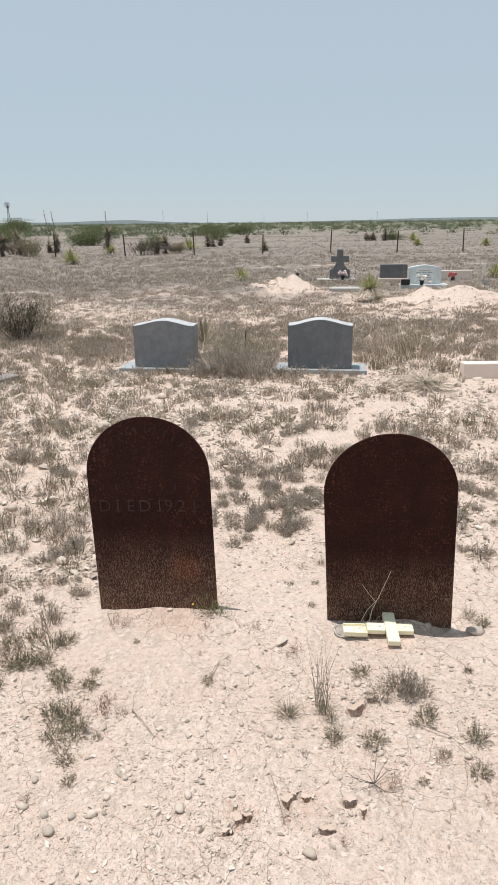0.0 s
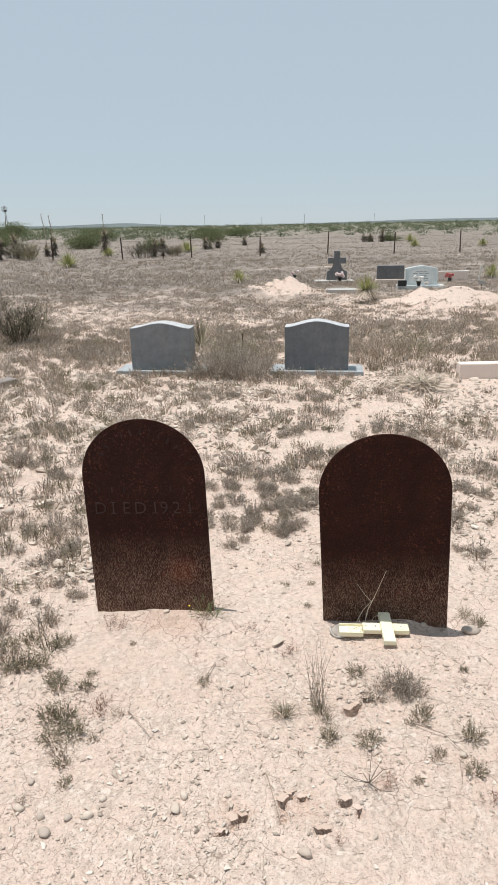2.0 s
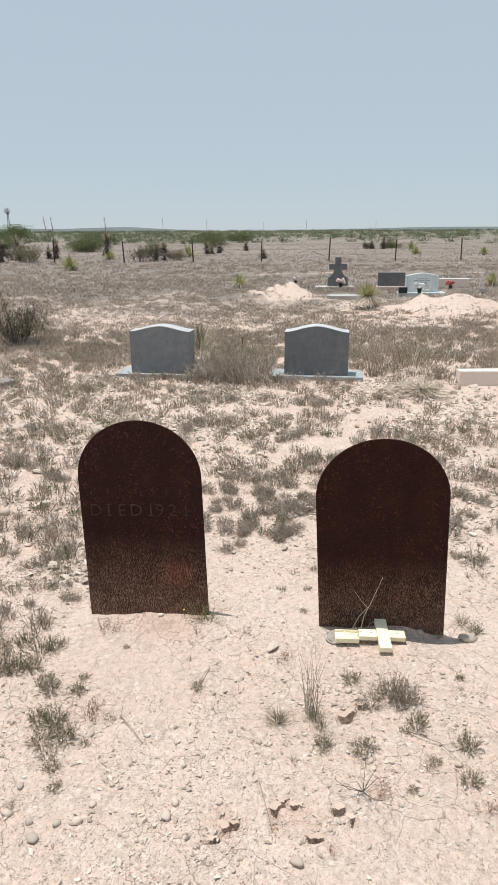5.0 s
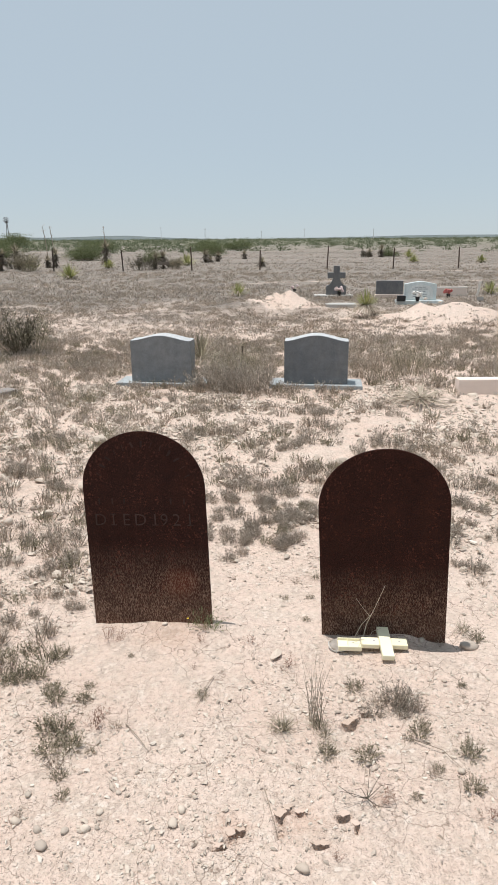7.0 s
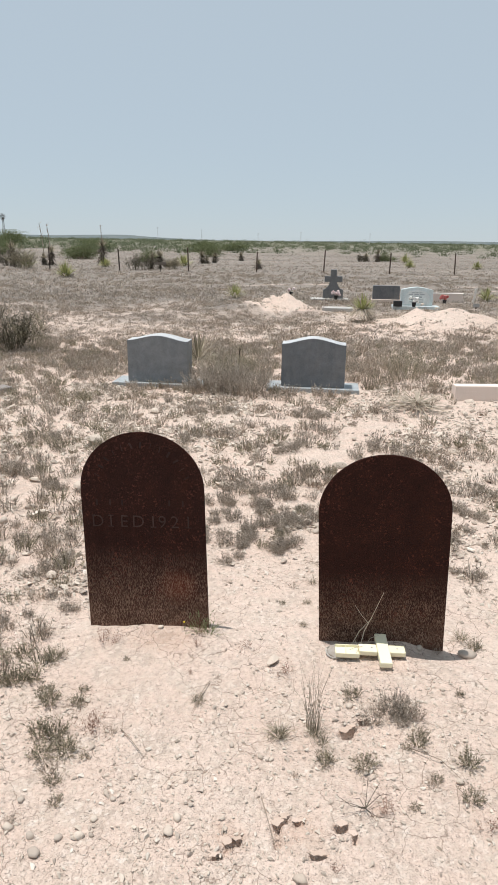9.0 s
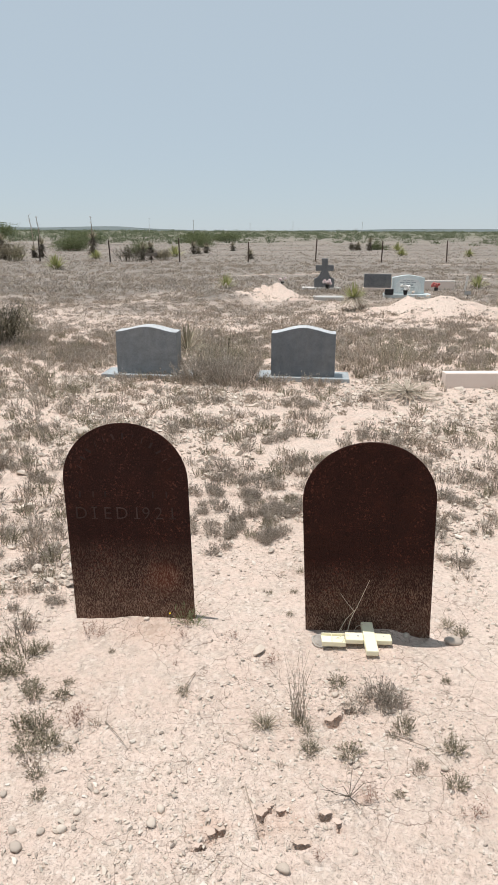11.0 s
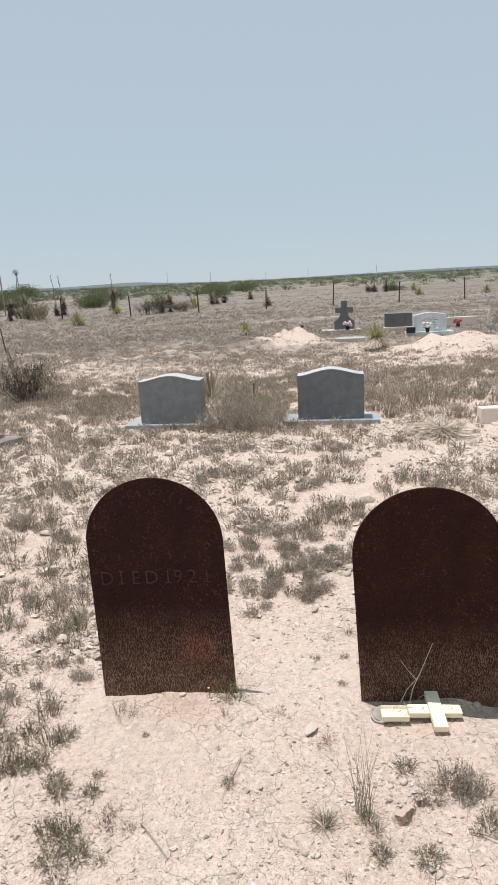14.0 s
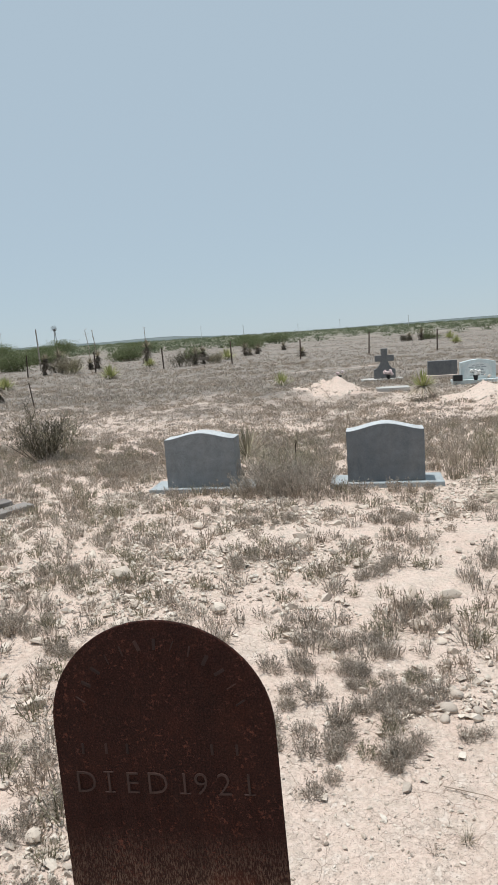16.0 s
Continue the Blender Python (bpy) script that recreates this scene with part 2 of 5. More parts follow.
MARBLE = granite_material("pale_blue_grey_marble", (0.6, 0.68, 0.68), (0.78, 0.83, 0.82), 0.35, (0.45, 0.5, 0.5))
PALE_PANEL = granite_material("pale_panel", (0.74, 0.77, 0.75), (0.84, 0.86, 0.83), 0.6, (0.5, 0.5, 0.5))
PINK_STONE = single_stone_material("pink_cast_stone", (0.66, 0.53, 0.45), (0.8, 0.68, 0.6), 18, 0.85)
WHITE_STONE = single_stone_material("white_painted_stone", (0.66, 0.6, 0.54), (0.8, 0.75, 0.7), 18, 0.8)
CONCRETE = single_stone_material("weathered_concrete", (0.36, 0.35, 0.33), (0.55, 0.53, 0.5), 14, 0.9)
ROCK = single_stone_material("river_stone", (0.44, 0.36, 0.295), (0.7, 0.605, 0.51), 30, 0.85)
GREY_ROCK = single_stone_material("grey_river_stone", (0.4, 0.335, 0.28), (0.6, 0.51, 0.43), 40, 0.85)
CLOD = single_stone_material("soil_clod", (0.5, 0.385, 0.31), (0.63, 0.5, 0.42), 60, 0.95)
CREAM = single_stone_material("cream_plastic", (0.83, 0.77, 0.53), (0.88, 0.83, 0.62), 12, 0.5)
INK = single_stone_material("grey_lettering", (0.3, 0.32, 0.32), (0.38, 0.4, 0.4), 30, 0.7)
STEEL = single_stone_material("rusty_fence_steel", (0.05, 0.035, 0.028), (0.11, 0.075, 0.055), 40, 0.8)
DARK_PLASTIC = single_stone_material("black_plastic", (0.015, 0.015, 0.016), (0.035, 0.033, 0.033), 30, 0.5)
WEATHERED_WOOD = single_stone_material("weathered_wood", (0.16, 0.13, 0.105), (0.32, 0.28, 0.24), 25, 0.9)
RED_CLOTH = single_stone_material("red_silk_petal", (0.4, 0.07, 0.06), (0.62, 0.22, 0.2), 60, 0.7)
PINK_CLOTH = single_stone_material("pale_pink_petal", (0.6, 0.42, 0.42), (0.78, 0.66, 0.64), 60, 0.7)
WHITE_CLOTH = single_stone_material("white_petal", (0.7, 0.68, 0.64), (0.82, 0.8, 0.77), 60, 0.7)
GREY_PLANT = plant_material("grey_shrub_leaf", (0.075, 0.057, 0.043), (0.38, 0.31, 0.248), (0.86, 0.77, 0.66))
GREEN_GREY = plant_material("green_grey_leaf", (0.065, 0.055, 0.034), (0.28, 0.24, 0.162), (0.66, 0.59, 0.445))
RED_STEM = plant_material("reddish_dry_stem", (0.14, 0.07, 0.05), (0.28, 0.16, 0.115), (0.44, 0.3, 0.23))
FRESH_GREEN = plant_material("fresh_weed_leaf", (0.11, 0.12, 0.05), (0.22, 0.235, 0.11), (0.4, 0.4, 0.23))
PALE_STALK = plant_material("pale_straw_stalk", (0.5, 0.42, 0.32), (0.66, 0.57, 0.45), (0.8, 0.72, 0.6))
DRY_PLANT = plant_material("dry_brown_stem", (0.12, 0.09, 0.067), (0.41, 0.322, 0.25), (0.78, 0.665, 0.54))
PLAIN_GRASS = plant_material("grey_dry_grass", (0.16, 0.13, 0.11), (0.42, 0.365, 0.32), (0.74, 0.665, 0.585))
YUCCA_GREEN = plant_material("yucca_leaf", (0.19, 0.21, 0.075), (0.35, 0.36, 0.14), (0.55, 0.52, 0.27), 0.5)
YUCCA_DEAD = plant_material("dead_yucca_leaf", (0.24, 0.2, 0.15), (0.42, 0.36, 0.28), (0.6, 0.53, 0.43))
YUCCA_DARK = plant_material("dark_yucca_thatch", (0.07, 0.057, 0.044), (0.13, 0.108, 0.083), (0.21, 0.175, 0.135))
DARK_TWIG = plant_material("dark_twig", (0.05, 0.042, 0.03), (0.1, 0.088, 0.062), (0.17, 0.155, 0.11))
MESQUITE = plant_material("mesquite_leaf", (0.08, 0.1, 0.045), (0.15, 0.175, 0.08), (0.25, 0.27, 0.14))
FAR_GREEN = plant_material("far_brush_leaf", (0.085, 0.108, 0.058), (0.14, 0.163, 0.095), (0.21, 0.225, 0.145))
YELLOW = single_stone_material("yellow_petal", (0.75, 0.55, 0.03), (0.8, 0.62, 0.05), 60, 0.6)


# ---------------- mesh tools ----------------
def part(name, bm, material, parent=None, label="", smooth=False):
    """One mesh object out of a bmesh or a mesh, under a thing or a part."""
    if isinstance(bm, bmesh.types.BMesh):
        me = bpy.data.meshes.new(name)
        bm.to_mesh(me)
        bm.free()
    else:
        me = bm
    if material and not me.materials:
        me.materials.append(material)
    if smooth:
        me.shade_smooth()
    ob = new(name, me)
    if parent:
        ob.parent = parent
    return tagged(ob, label)


def thing(name, m, label, category, group="", kind=""):
    ob = new(name)
    ob.empty_display_size = 0.1
    ob.matrix_basis = m
    return tagged(ob, label, category, group, kind)


def tri_mesh(name, v, t, material):
    """A mesh from arrays of points and triangles."""
    v, t = np.asarray(v, np.float32), np.asarray(t, np.int32)
    me = bpy.data.meshes.new(name)
    me.vertices.add(len(v))
    me.vertices.foreach_set("co", v.ravel())
    me.loops.add(t.size)
    me.loops.foreach_set("vertex_index", t.ravel())
    me.polygons.add(len(t))
    me.polygons.foreach_set("loop_start", np.arange(0, t.size, 3, dtype=np.int32))
    me.polygons.foreach_set("loop_total", np.full(len(t), 3, np.int32))
    me.update(calc_edges=True)
    me.materials.append(material)
    return me


def join(lots):
    """Several (points, triangles) as one."""
    vs, ts, k = [], [], 0
    for v, t in lots:
        vs.append(v)
        ts.append(t + k)
        k += len(v)
    return np.concatenate(vs), np.concatenate(ts)


def spread(v, t, mats):
    """Copies of (points, triangles) under an array of 4 x 4 matrices."""
    out = np.einsum("nij,kj->nki", mats[:, :3, :3], v) + mats[:, None, :3, 3]
    tt = t[None] + (np.arange(len(mats)) * len(v))[:, None, None]
    return out.reshape(-1, 3), tt.reshape(-1, 3)


def placings(rng, xyz, size, flat=0.0):
    """Upright matrices with a random turn about z, at the places and sizes given."""
    n = len(xyz)
    a = rng.uniform(0, 2 * np.pi, n)
    s = np.asarray(size) * np.ones(n)
    m = np.zeros((n, 4, 4))
    m[:, 0, 0], m[:, 0, 1], m[:, 1, 0], m[:, 1, 1] = s * np.cos(a), -s * np.sin(a), s * np.sin(a), s * np.cos(a)
    m[:, 2, 2], m[:, 3, 3] = s * (1 - flat), 1
    m[:, :3, 3] = xyz
    return m


def blades(rng, n, r, length, lean, width, droop=0.15, up=1.0, base=None):
    """Tapered curved blades that rise from a disc of radius r: points, triangles, and the middle line for twigs."""
    a = rng.uniform(0, 2 * np.pi, n)
    q = np.sqrt(rng.uniform(0, 1, n))
    foot = np.stack([r * q * np.cos(a), r * q * np.sin(a), np.zeros(n)], 1) if base is None else base
    a2 = a + rng.normal(0, 0.6, n)
    tilt = np.abs(rng.normal(lean, lean * 0.45, n)) * (0.35 + 0.65 * q if base is None else 1)
    L = length * rng.uniform(0.55, 1.1, n)
    out = np.stack([np.cos(a2) * np.sin(tilt), np.sin(a2) * np.sin(tilt), np.cos(tilt) * up], 1)
    bow = rng.normal(0, 0.12, (n, 3)) * L[:, None]
    mid = foot + out * (L * 0.5)[:, None] + bow * 0.5
    tip = foot + out * L[:, None] + bow
    tip[:, 2] -= droop * L * np.sin(tilt)
    w = width * rng.uniform(0.6, 1.3, n)
    turn = rng.uniform(0, np.pi, n)
    side = np.stack([np.cos(turn), np.sin(turn), np.zeros(n)], 1) * (w / 2)[:, None]
    v = np.stack([foot - side, foot + side, mid - side * 0.8, mid + side * 0.8, tip], 1).reshape(-1, 3)
    k = (np.arange(n) * 5)[:, None]
    t = np.concatenate([k + np.array([[0, 1, 3]]), k + np.array([[0, 3, 2]]), k + np.array([[2, 3, 4]])])
    return v, t, (foot, mid, tip)


def leaves(rng, lines, per, size, low=0.3):
    """Small triangles set along the middle lines of blades."""
    foot, mid, tip = (np.repeat(x, per, 0) for x in lines)
    s = rng.uniform(low, 1, len(foot))[:, None]
    p = foot * (1 - s) ** 2 + 2 * (mid * 2 - (foot + tip) / 2) * s * (1 - s) + tip * s ** 2
    d = rng.normal(0, 1, p.shape)
    d[:, 2] = np.abs(d[:, 2]) + 0.3
    d /= np.linalg.norm(d, axis=1)[:, None]
    L = size * rng.uniform(0.6, 1.4, len(p))[:, None]
    side = np.cross(d, rng.normal(0, 1, p.shape))
    side /= np.linalg.norm(side, axis=1)[:, None] + 1e-6
    v = np.stack([p - side * L * 0.14, p + side * L * 0.14, p + d * L], 1).reshape(-1, 3)
    return v, (np.arange(len(p)) * 3)[:, None] + np.array([[0, 1, 2]])


def tuft(rng, stems, r, length, lean, width, per=0, leaf=0.012, droop=0.15):
    v, t, lines = blades(rng, stems, r, length, lean, width, droop)
    return join([(v, t), leaves(rng, lines, per, leaf)]) if per else (v, t)


def shrub(rng, stems, r, length, lean, width, twigs, twig_len, per, leaf):
    """A woody shrub: stems, twigs that leave them, and leaves on the twigs."""
    v, t, (f, m, e) = blades(rng, stems, r, length, lean, width, 0.05)
    f2, m2, e2 = (np.repeat(x, twigs, 0) for x in (f, m, e))
    s = rng.uniform(0.3, 1.0, len(f2))[:, None]
    base = np.where(s < 0.5, f2 + (m2 - f2) * s * 2, m2 + (e2 - m2) * (s - 0.5) * 2)
    v2, t2, lines = blades(rng, len(base), 0, twig_len, 0.75, width * 0.6, 0.05, base=base)
    lots = [(v, t), (v2, t2)]
    if per:
        lots.append(leaves(rng, lines, per, leaf, 0.2))
    return join(lots)


def broom(rng, stems, r, length, lean, width, per, leaf):
    """An upright brush of fine stems with small leaves that point up along them."""
    v, t, lines = blades(rng, stems, r, length, lean, width, 0.12)
    foot, mid, tip = (np.repeat(x, per, 0) for x in lines)
    s = rng.uniform(0.25, 1.0, len(foot))[:, None]
    p = np.where(s < 0.5, foot + (mid - foot) * s * 2, mid + (tip - mid) * (s - 0.5) * 2)
    d = (tip - foot) / (np.linalg.norm(tip - foot, axis=1)[:, None] + 1e-6) + rng.normal(0, 0.75, p.shape)
    d /= np.linalg.norm(d, axis=1)[:, None]
    L = leaf * rng.uniform(0.6, 1.4, len(p))[:, None]
    side = np.cross(d, rng.normal(0, 1, p.shape))
    side /= np.linalg.norm(side, axis=1)[:, None] + 1e-6
    lv = np.stack([p - side * L * 0.16, p + side * L * 0.16, p + d * L], 1).reshape(-1, 3)
    return join([(v, t), (lv, (np.arange(len(p)) * 3)[:, None] + np.array([[0, 1, 2]]))])


def rosette(rng, n, length, width, low, high, droop=0.0, r=0.03):
    """Stiff folded leaves that fan out between two angles above the ground."""
    a = np.arange(n) * 2.39996 + rng.normal(0, 0.15, n)
    e = rng.uniform(low, high, n)
    d = np.stack([np.cos(a) * np.cos(e), np.sin(a) * np.cos(e), np.sin(e)], 1)
    L = length * rng.uniform(0.7, 1.1, n)[:, None]
    side = np.stack([-np.sin(a), np.cos(a), np.zeros(n)], 1) * width / 2
    foot = d * r
    mid = foot + d * L * 0.5
    tip = foot + d * L
    mid[:, 2] -= droop * L[:, 0] * 0.3
    tip[:, 2] -= droop * L[:, 0]
    keel = np.cross(d, side) * 0.35
    v = np.stack([foot - side * 0.7, foot + keel * 0.5, foot + side * 0.7, mid - side, mid + keel, mid + side, tip], 1).reshape(-1, 3)
    k = (np.arange(n) * 7)[:, None]
    t = np.concatenate([k + np.array([x]) for x in ((0, 1, 4), (0, 4, 3), (1, 2, 5), (1, 5, 4), (3, 4, 6), (4, 5, 6))])
    return v, t


def tube(points, radii, sides=6):
    """A tapered tube along points."""
    bm = bmesh.new()
    rings = []
    for i, (p, r) in enumerate(zip(points, radii)):
        p = Vector(p)
        d = (Vector(points[min(i + 1, len(points) - 1)]) - Vector(points[max(i - 1, 0)])).normalized()
        q = d.to_track_quat("Z", "Y")
        rings.append([bm.verts.new(p + q @ Vector((r * math.cos(k * 2 * math.pi / sides), r * math.sin(k * 2 * math.pi / sides), 0))) for k in range(sides)])
    for a, b in zip(rings, rings[1:]):
        for k in range(sides):
            bm.faces.new((a[k], a[(k + 1) % sides], b[(k + 1) % sides], b[k]))
    bm.faces.new(list(reversed(rings[0])))
    bm.faces.new(rings[-1])
    return bm


def prism(profile, y0, y1, bevel=0.0, segs=2):
    """An outline in x and z, drawn out from y0 to y1, with rounded edges."""
    bm = bmesh.new()
    f = bm.faces.new([bm.verts.new((x, y0, z)) for x, z in profile])
    r = bmesh.ops.extrude_face_region(bm, geom=[f])
    bmesh.ops.translate(bm, vec=(0, y1 - y0, 0), verts=[g for g in r["geom"] if isinstance(g, bmesh.types.BMVert)])
    bmesh.ops.recalc_face_normals(bm, faces=bm.faces)
    if bevel:
        sharp = [e for e in bm.edges if e.is_manifold and e.calc_face_angle() > 0.6]
        bmesh.ops.bevel(bm, geom=sharp, offset=bevel, segments=segs, profile=0.5, affect="EDGES")
    return bm


def block(x0, x1, y0, y1, z0, z1, bevel=0.004, segs=2):
    return prism([(x0, z0), (x1, z0), (x1, z1), (x0, z1)], y0, y1, bevel, segs)


def rough(bm, amount, scale):
    """Uneven, chipped faces: the points are shifted by noise."""
    for v in bm.verts:
        v.co += noise.noise_vector(v.co * scale) * amount
    return bm


def pebble_points(seed, sub=1, flat=0.6, jag=0.3, chip=0.2):
    bm = bmesh.new()
    bmesh.ops.create_icosphere(bm, subdivisions=sub, radius=1)
    for v in bm.verts:
        k = 1 + jag * 0.6 * noise.noise(v.co * 0.9 + Vector((seed * 7.3, seed * 3.1, 0))) + jag * 0.35 * noise.noise(v.co * 2.3 + Vector((seed * 1.7, 0, 4)))
        v.co = Vector((v.co.x * k, v.co.y * k * 0.75, v.co.z * k * flat))
    edge = random.Random(seed)
    for v in bm.verts:
        v.co *= 1 + edge.uniform(-chip, chip)
    vv = np.array([v.co[:] for v in bm.verts])
    tt = np.array([[x.index for x in f.verts] for f in bm.faces])
    bm.free()
    return vv, tt


def broken_points(seed, flat=0.6, cuts=9):
    """A stone broken to flat facets."""
    r = random.Random(seed)
    bm = bmesh.new()
    bmesh.ops.create_icosphere(bm, subdivisions=2, radius=1)
    for _ in range(cuts):
        n = Vector((r.gauss(0, 1), r.gauss(0, 1), r.gauss(0, 0.8))).normalized()
        d = r.uniform(0.28, 0.6)
        for v in bm.verts:
            over = v.co.dot(n) - d
            if over > 0:
                v.co -= n * over
    w = r.uniform(0.6, 0.95)
    vv = np.array([(v.co.x, v.co.y * w, v.co.z * flat) for v in bm.verts]) * 1.6
    tt = np.array([[x.index for x in f.verts] for f in bm.faces])
    bm.free()
    return vv, tt


# ---------------- ground ----------------
MOUNDS = ((1.66, 14.4, 0.85, 0.7, 0.24), (4.1, 11.6, 1.1, 0.8, 0.29), (1.0, 14.0, 1.0, 0.6, 0.14), (5.0, 11.2, 1.0, 0.7, 0.12),
          (-0.14, 2.11, 0.2, 0.06, 0.022), (0.04, 2.05, 0.16, 0.12, 0.024), (0.52, 2.02, 0.16, 0.06, -0.012), (0.76, 1.99, 0.07, 0.035, 0.03), (0.86, 1.93, 0.14, 0.09, -0.03),
          (-0.7, 4.6, 1.0, 1.1, 0.05), (0.6, 4.7, 1.0, 1.0, 0.035))
HOLES = ((0.435, 1.51, 0.024, 0.02), (0.46, 1.53, 0.02, 0.016), (0.5, 1.555, 0.02, 0.012), (0.088, 1.155, 0.016, 0.01), (0.065, 1.135, 0.007, 0.018), (0.035, 1.115, 0.018, 0.008), (0.192, 1.185, 0.008, 0.018),
         (0.212, 1.21, 0.016, 0.01), (0.245, 1.2, 0.014, 0.008), (0.355, 1.18, 0.02, 0.01), (0.383, 1.145, 0.008, 0.014), (0.28, 1.1, 0.024, 0.007), (0.19, 1.145, 0.008, 0.016))


def ground_z(x, y):
    r = math.hypot(x, y)
    z = 0.0
    if r < 60:
        z += 0.02 * noise.noise(Vector((x * 0.45, y * 0.45, 3.3))) * min(1, r / 4)
        z += 0.008 * noise.noise(Vector((x * 2.1, y * 2.1, 1.3)))
    if r < 9:
        z += 0.0035 * noise.noise(Vector((x * 9, y * 9, 7.7))) + 0.003 * noise.noise(Vector((x * 24, y * 24, 2.7)))
    for mx, my, sx, sy, h in MOUNDS:
        u = ((x - mx) / sx) ** 2 + ((y - my) / sy) ** 2
        if u < 6:
            lump = 1 + (0.55 * noise.noise(Vector((x * 3, y * 3, 5))) + 0.35 * noise.noise(Vector((x * 9, y * 9, 5))) if h > 0.06 else 0)
            z += h * lump * math.exp(-u * 1.4)
    if y < 2:
        for hx, hy, sx, sy in HOLES:
            u = ((x - hx) / sx) ** 2 + ((y - hy) / sy) ** 2
            if u < 4:
                z -= 0.035 * math.exp(-u * u)
    return z


def stretch_lines(fine0, fine1, step, grow, end0, end1):
    mid = list(np.arange(fine0, fine1, step))
    up, d = [fine1], step
    while up[-1] < end1:
        d *= grow
        up.append(up[-1] + d)
    down, d = [fine0], step
    while down[-1] > end0:
        d *= grow * 1.05
        down.append(down[-1] - d)
    return np.array(down[:0:-1] + mid + up)


gx = stretch_lines(-0.55, 0.9, 0.0115, 1.06, -4200, 4200)
gy = stretch_lines(1.0, 2.15, 0.0115, 1.045, -4200, 4800)
gv = np.array([(x, y, ground_z(x, y)) for y in gy for x in gx])
nx, ny = len(gx), len(gy)
ii = (np.arange(ny - 1)[:, None] * nx + np.arange(nx - 1)[None]).ravel()
gt = np.concatenate([np.stack([ii, ii + 1, ii + nx + 1], 1), np.stack([ii, ii + nx + 1, ii + nx], 1)])
ground = part("ground", tri_mesh("ground", gv, gt, SOIL), SOIL, smooth=True)
tagged(ground, "pale pinkish caliche soil with gravel, thinning into dry plain", "ground", kind="structure")


def set_down(x, y, sink=0.0):
    return (x, y, ground_z(x, y) - sink)


# ---------------- the two rusted grave markers ----------------
def arch(w, h, rz, below=0.12, n=28):
    pts = [(-w / 2, -below), (w / 2, -below)]
    for i in range(n + 1):
        a = math.pi * i / n
        pts.append((w / 2 * math.cos(a), h - rz + rz * math.sin(a)))
    return pts


def raised(ch, x, z, size, parent, turn=0.0):
    """One raised weld-bead character on the front of a plate."""
    cu = bpy.data.curves.new("letter", "FONT")
    cu.body, cu.size, cu.extrude, cu.offset, cu.align_x = ch, size, 0.0016, -0.0009, "CENTER"
    cu.resolution_u = 3
    tmp = new("letter", cu)
    me = bpy.data.meshes.new_from_object(tmp.evaluated_get(bpy.context.evaluated_depsgraph_get()))
    bpy.data.objects.remove(tmp)
    bpy.data.curves.remove(cu)
    me.transform(pose(x, -0.0048, z, 90, 0, 0) @ pose(0, 0, 0, 0, 0, turn))
    return part("letter", me, WELD, parent)


def grave_marker(m, w, h, rz, words, worn, label):
    t = thing("grave_marker", m, label, "grave marker", "rusted steel grave markers")
    bm = prism(arch(w, h, rz), -0.004, 0.004, 0.0015, 1)
    part("plate", bm, RUST_BLOOM if words else RUST, t)
    for ch, x in words:
        raised(ch, x - w / 2, 0.402, 0.066, t)
        for z in ((0.404, 0.446) if ch == "I" else (0.404,) if ch == "1" else ()):
            part("serif", block(x - w / 2 - 0.011, x - w / 2 + 0.011, -0.0062, -0.0038, z - 0.0012, z + 0.0012, 0.0005, 1), WELD, t)
    for x, z, a, s in worn:
        b = block(-s * 0.3, s * 0.3, -0.0052, -0.0035, -0.011, 0.011, 0.0006, 1)
        b.transform(pose(x, 0, z, 0, a, 0))
        part("worn_letter", b, WORN if words else RUST, t)
    return t


arc_left = [(0.175 * math.sin(a), 0.535 + 0.175 * math.cos(a), math.degrees(a) + 14 * math.sin(9 * a), 0.008 + 0.005 * math.sin(23 * a)) for a in np.linspace(-1.2, 1.25, 13)]
row_left = [(x, 0.495, 0, 0.009) for x in (-0.17, -0.12, -0.075, 0.1, 0.15)]
grave_marker(pose(-0.1945, 2.1075, 0.004, -3.9, -2.4, -10.6), 0.458, 0.757, 0.212,
             (("D", 0.058), ("I", 0.108), ("E", 0.157), ("D", 0.21), ("1", 0.266), ("9", 0.3), ("2", 0.347), ("1", 0.396)),
             arc_left + row_left, "rusted brown steel grave marker with arched top in bare soil")
arc_right = [(0.16 * math.sin(a), 0.53 + 0.16 * math.cos(a), math.degrees(a), 0.011) for a in np.linspace(-1.0, 1.0, 8)]
row_right = [(x, 0.36, 0, 0.012) for x in np.linspace(-0.14, 0.16, 8)] + [(x, 0.43, 0, 0.011) for x in np.linspace(-0.08, 0.15, 5)]
grave_marker(pose(0.664, 1.9815, -0.032, 3.2, -2.8, -8.4), 0.453, 0.773, 0.215, (), arc_right + row_right,
             "rusted brown steel grave marker behind a fallen plastic cross")


# ---------------- the two granite headstones ----------------
def serpentine(w, low, high, n=24):
    pts = [(-w / 2, 0), (w / 2, 0)]
    for i in range(n + 1):
        u = 1 - 2 * i / n
        s = max(0.0, 1 - abs(u) / 0.93)
        pts.append((u * w / 2, low + (high - low) * (3 * s * s - 2 * s ** 3) ** 0.8))
    return pts


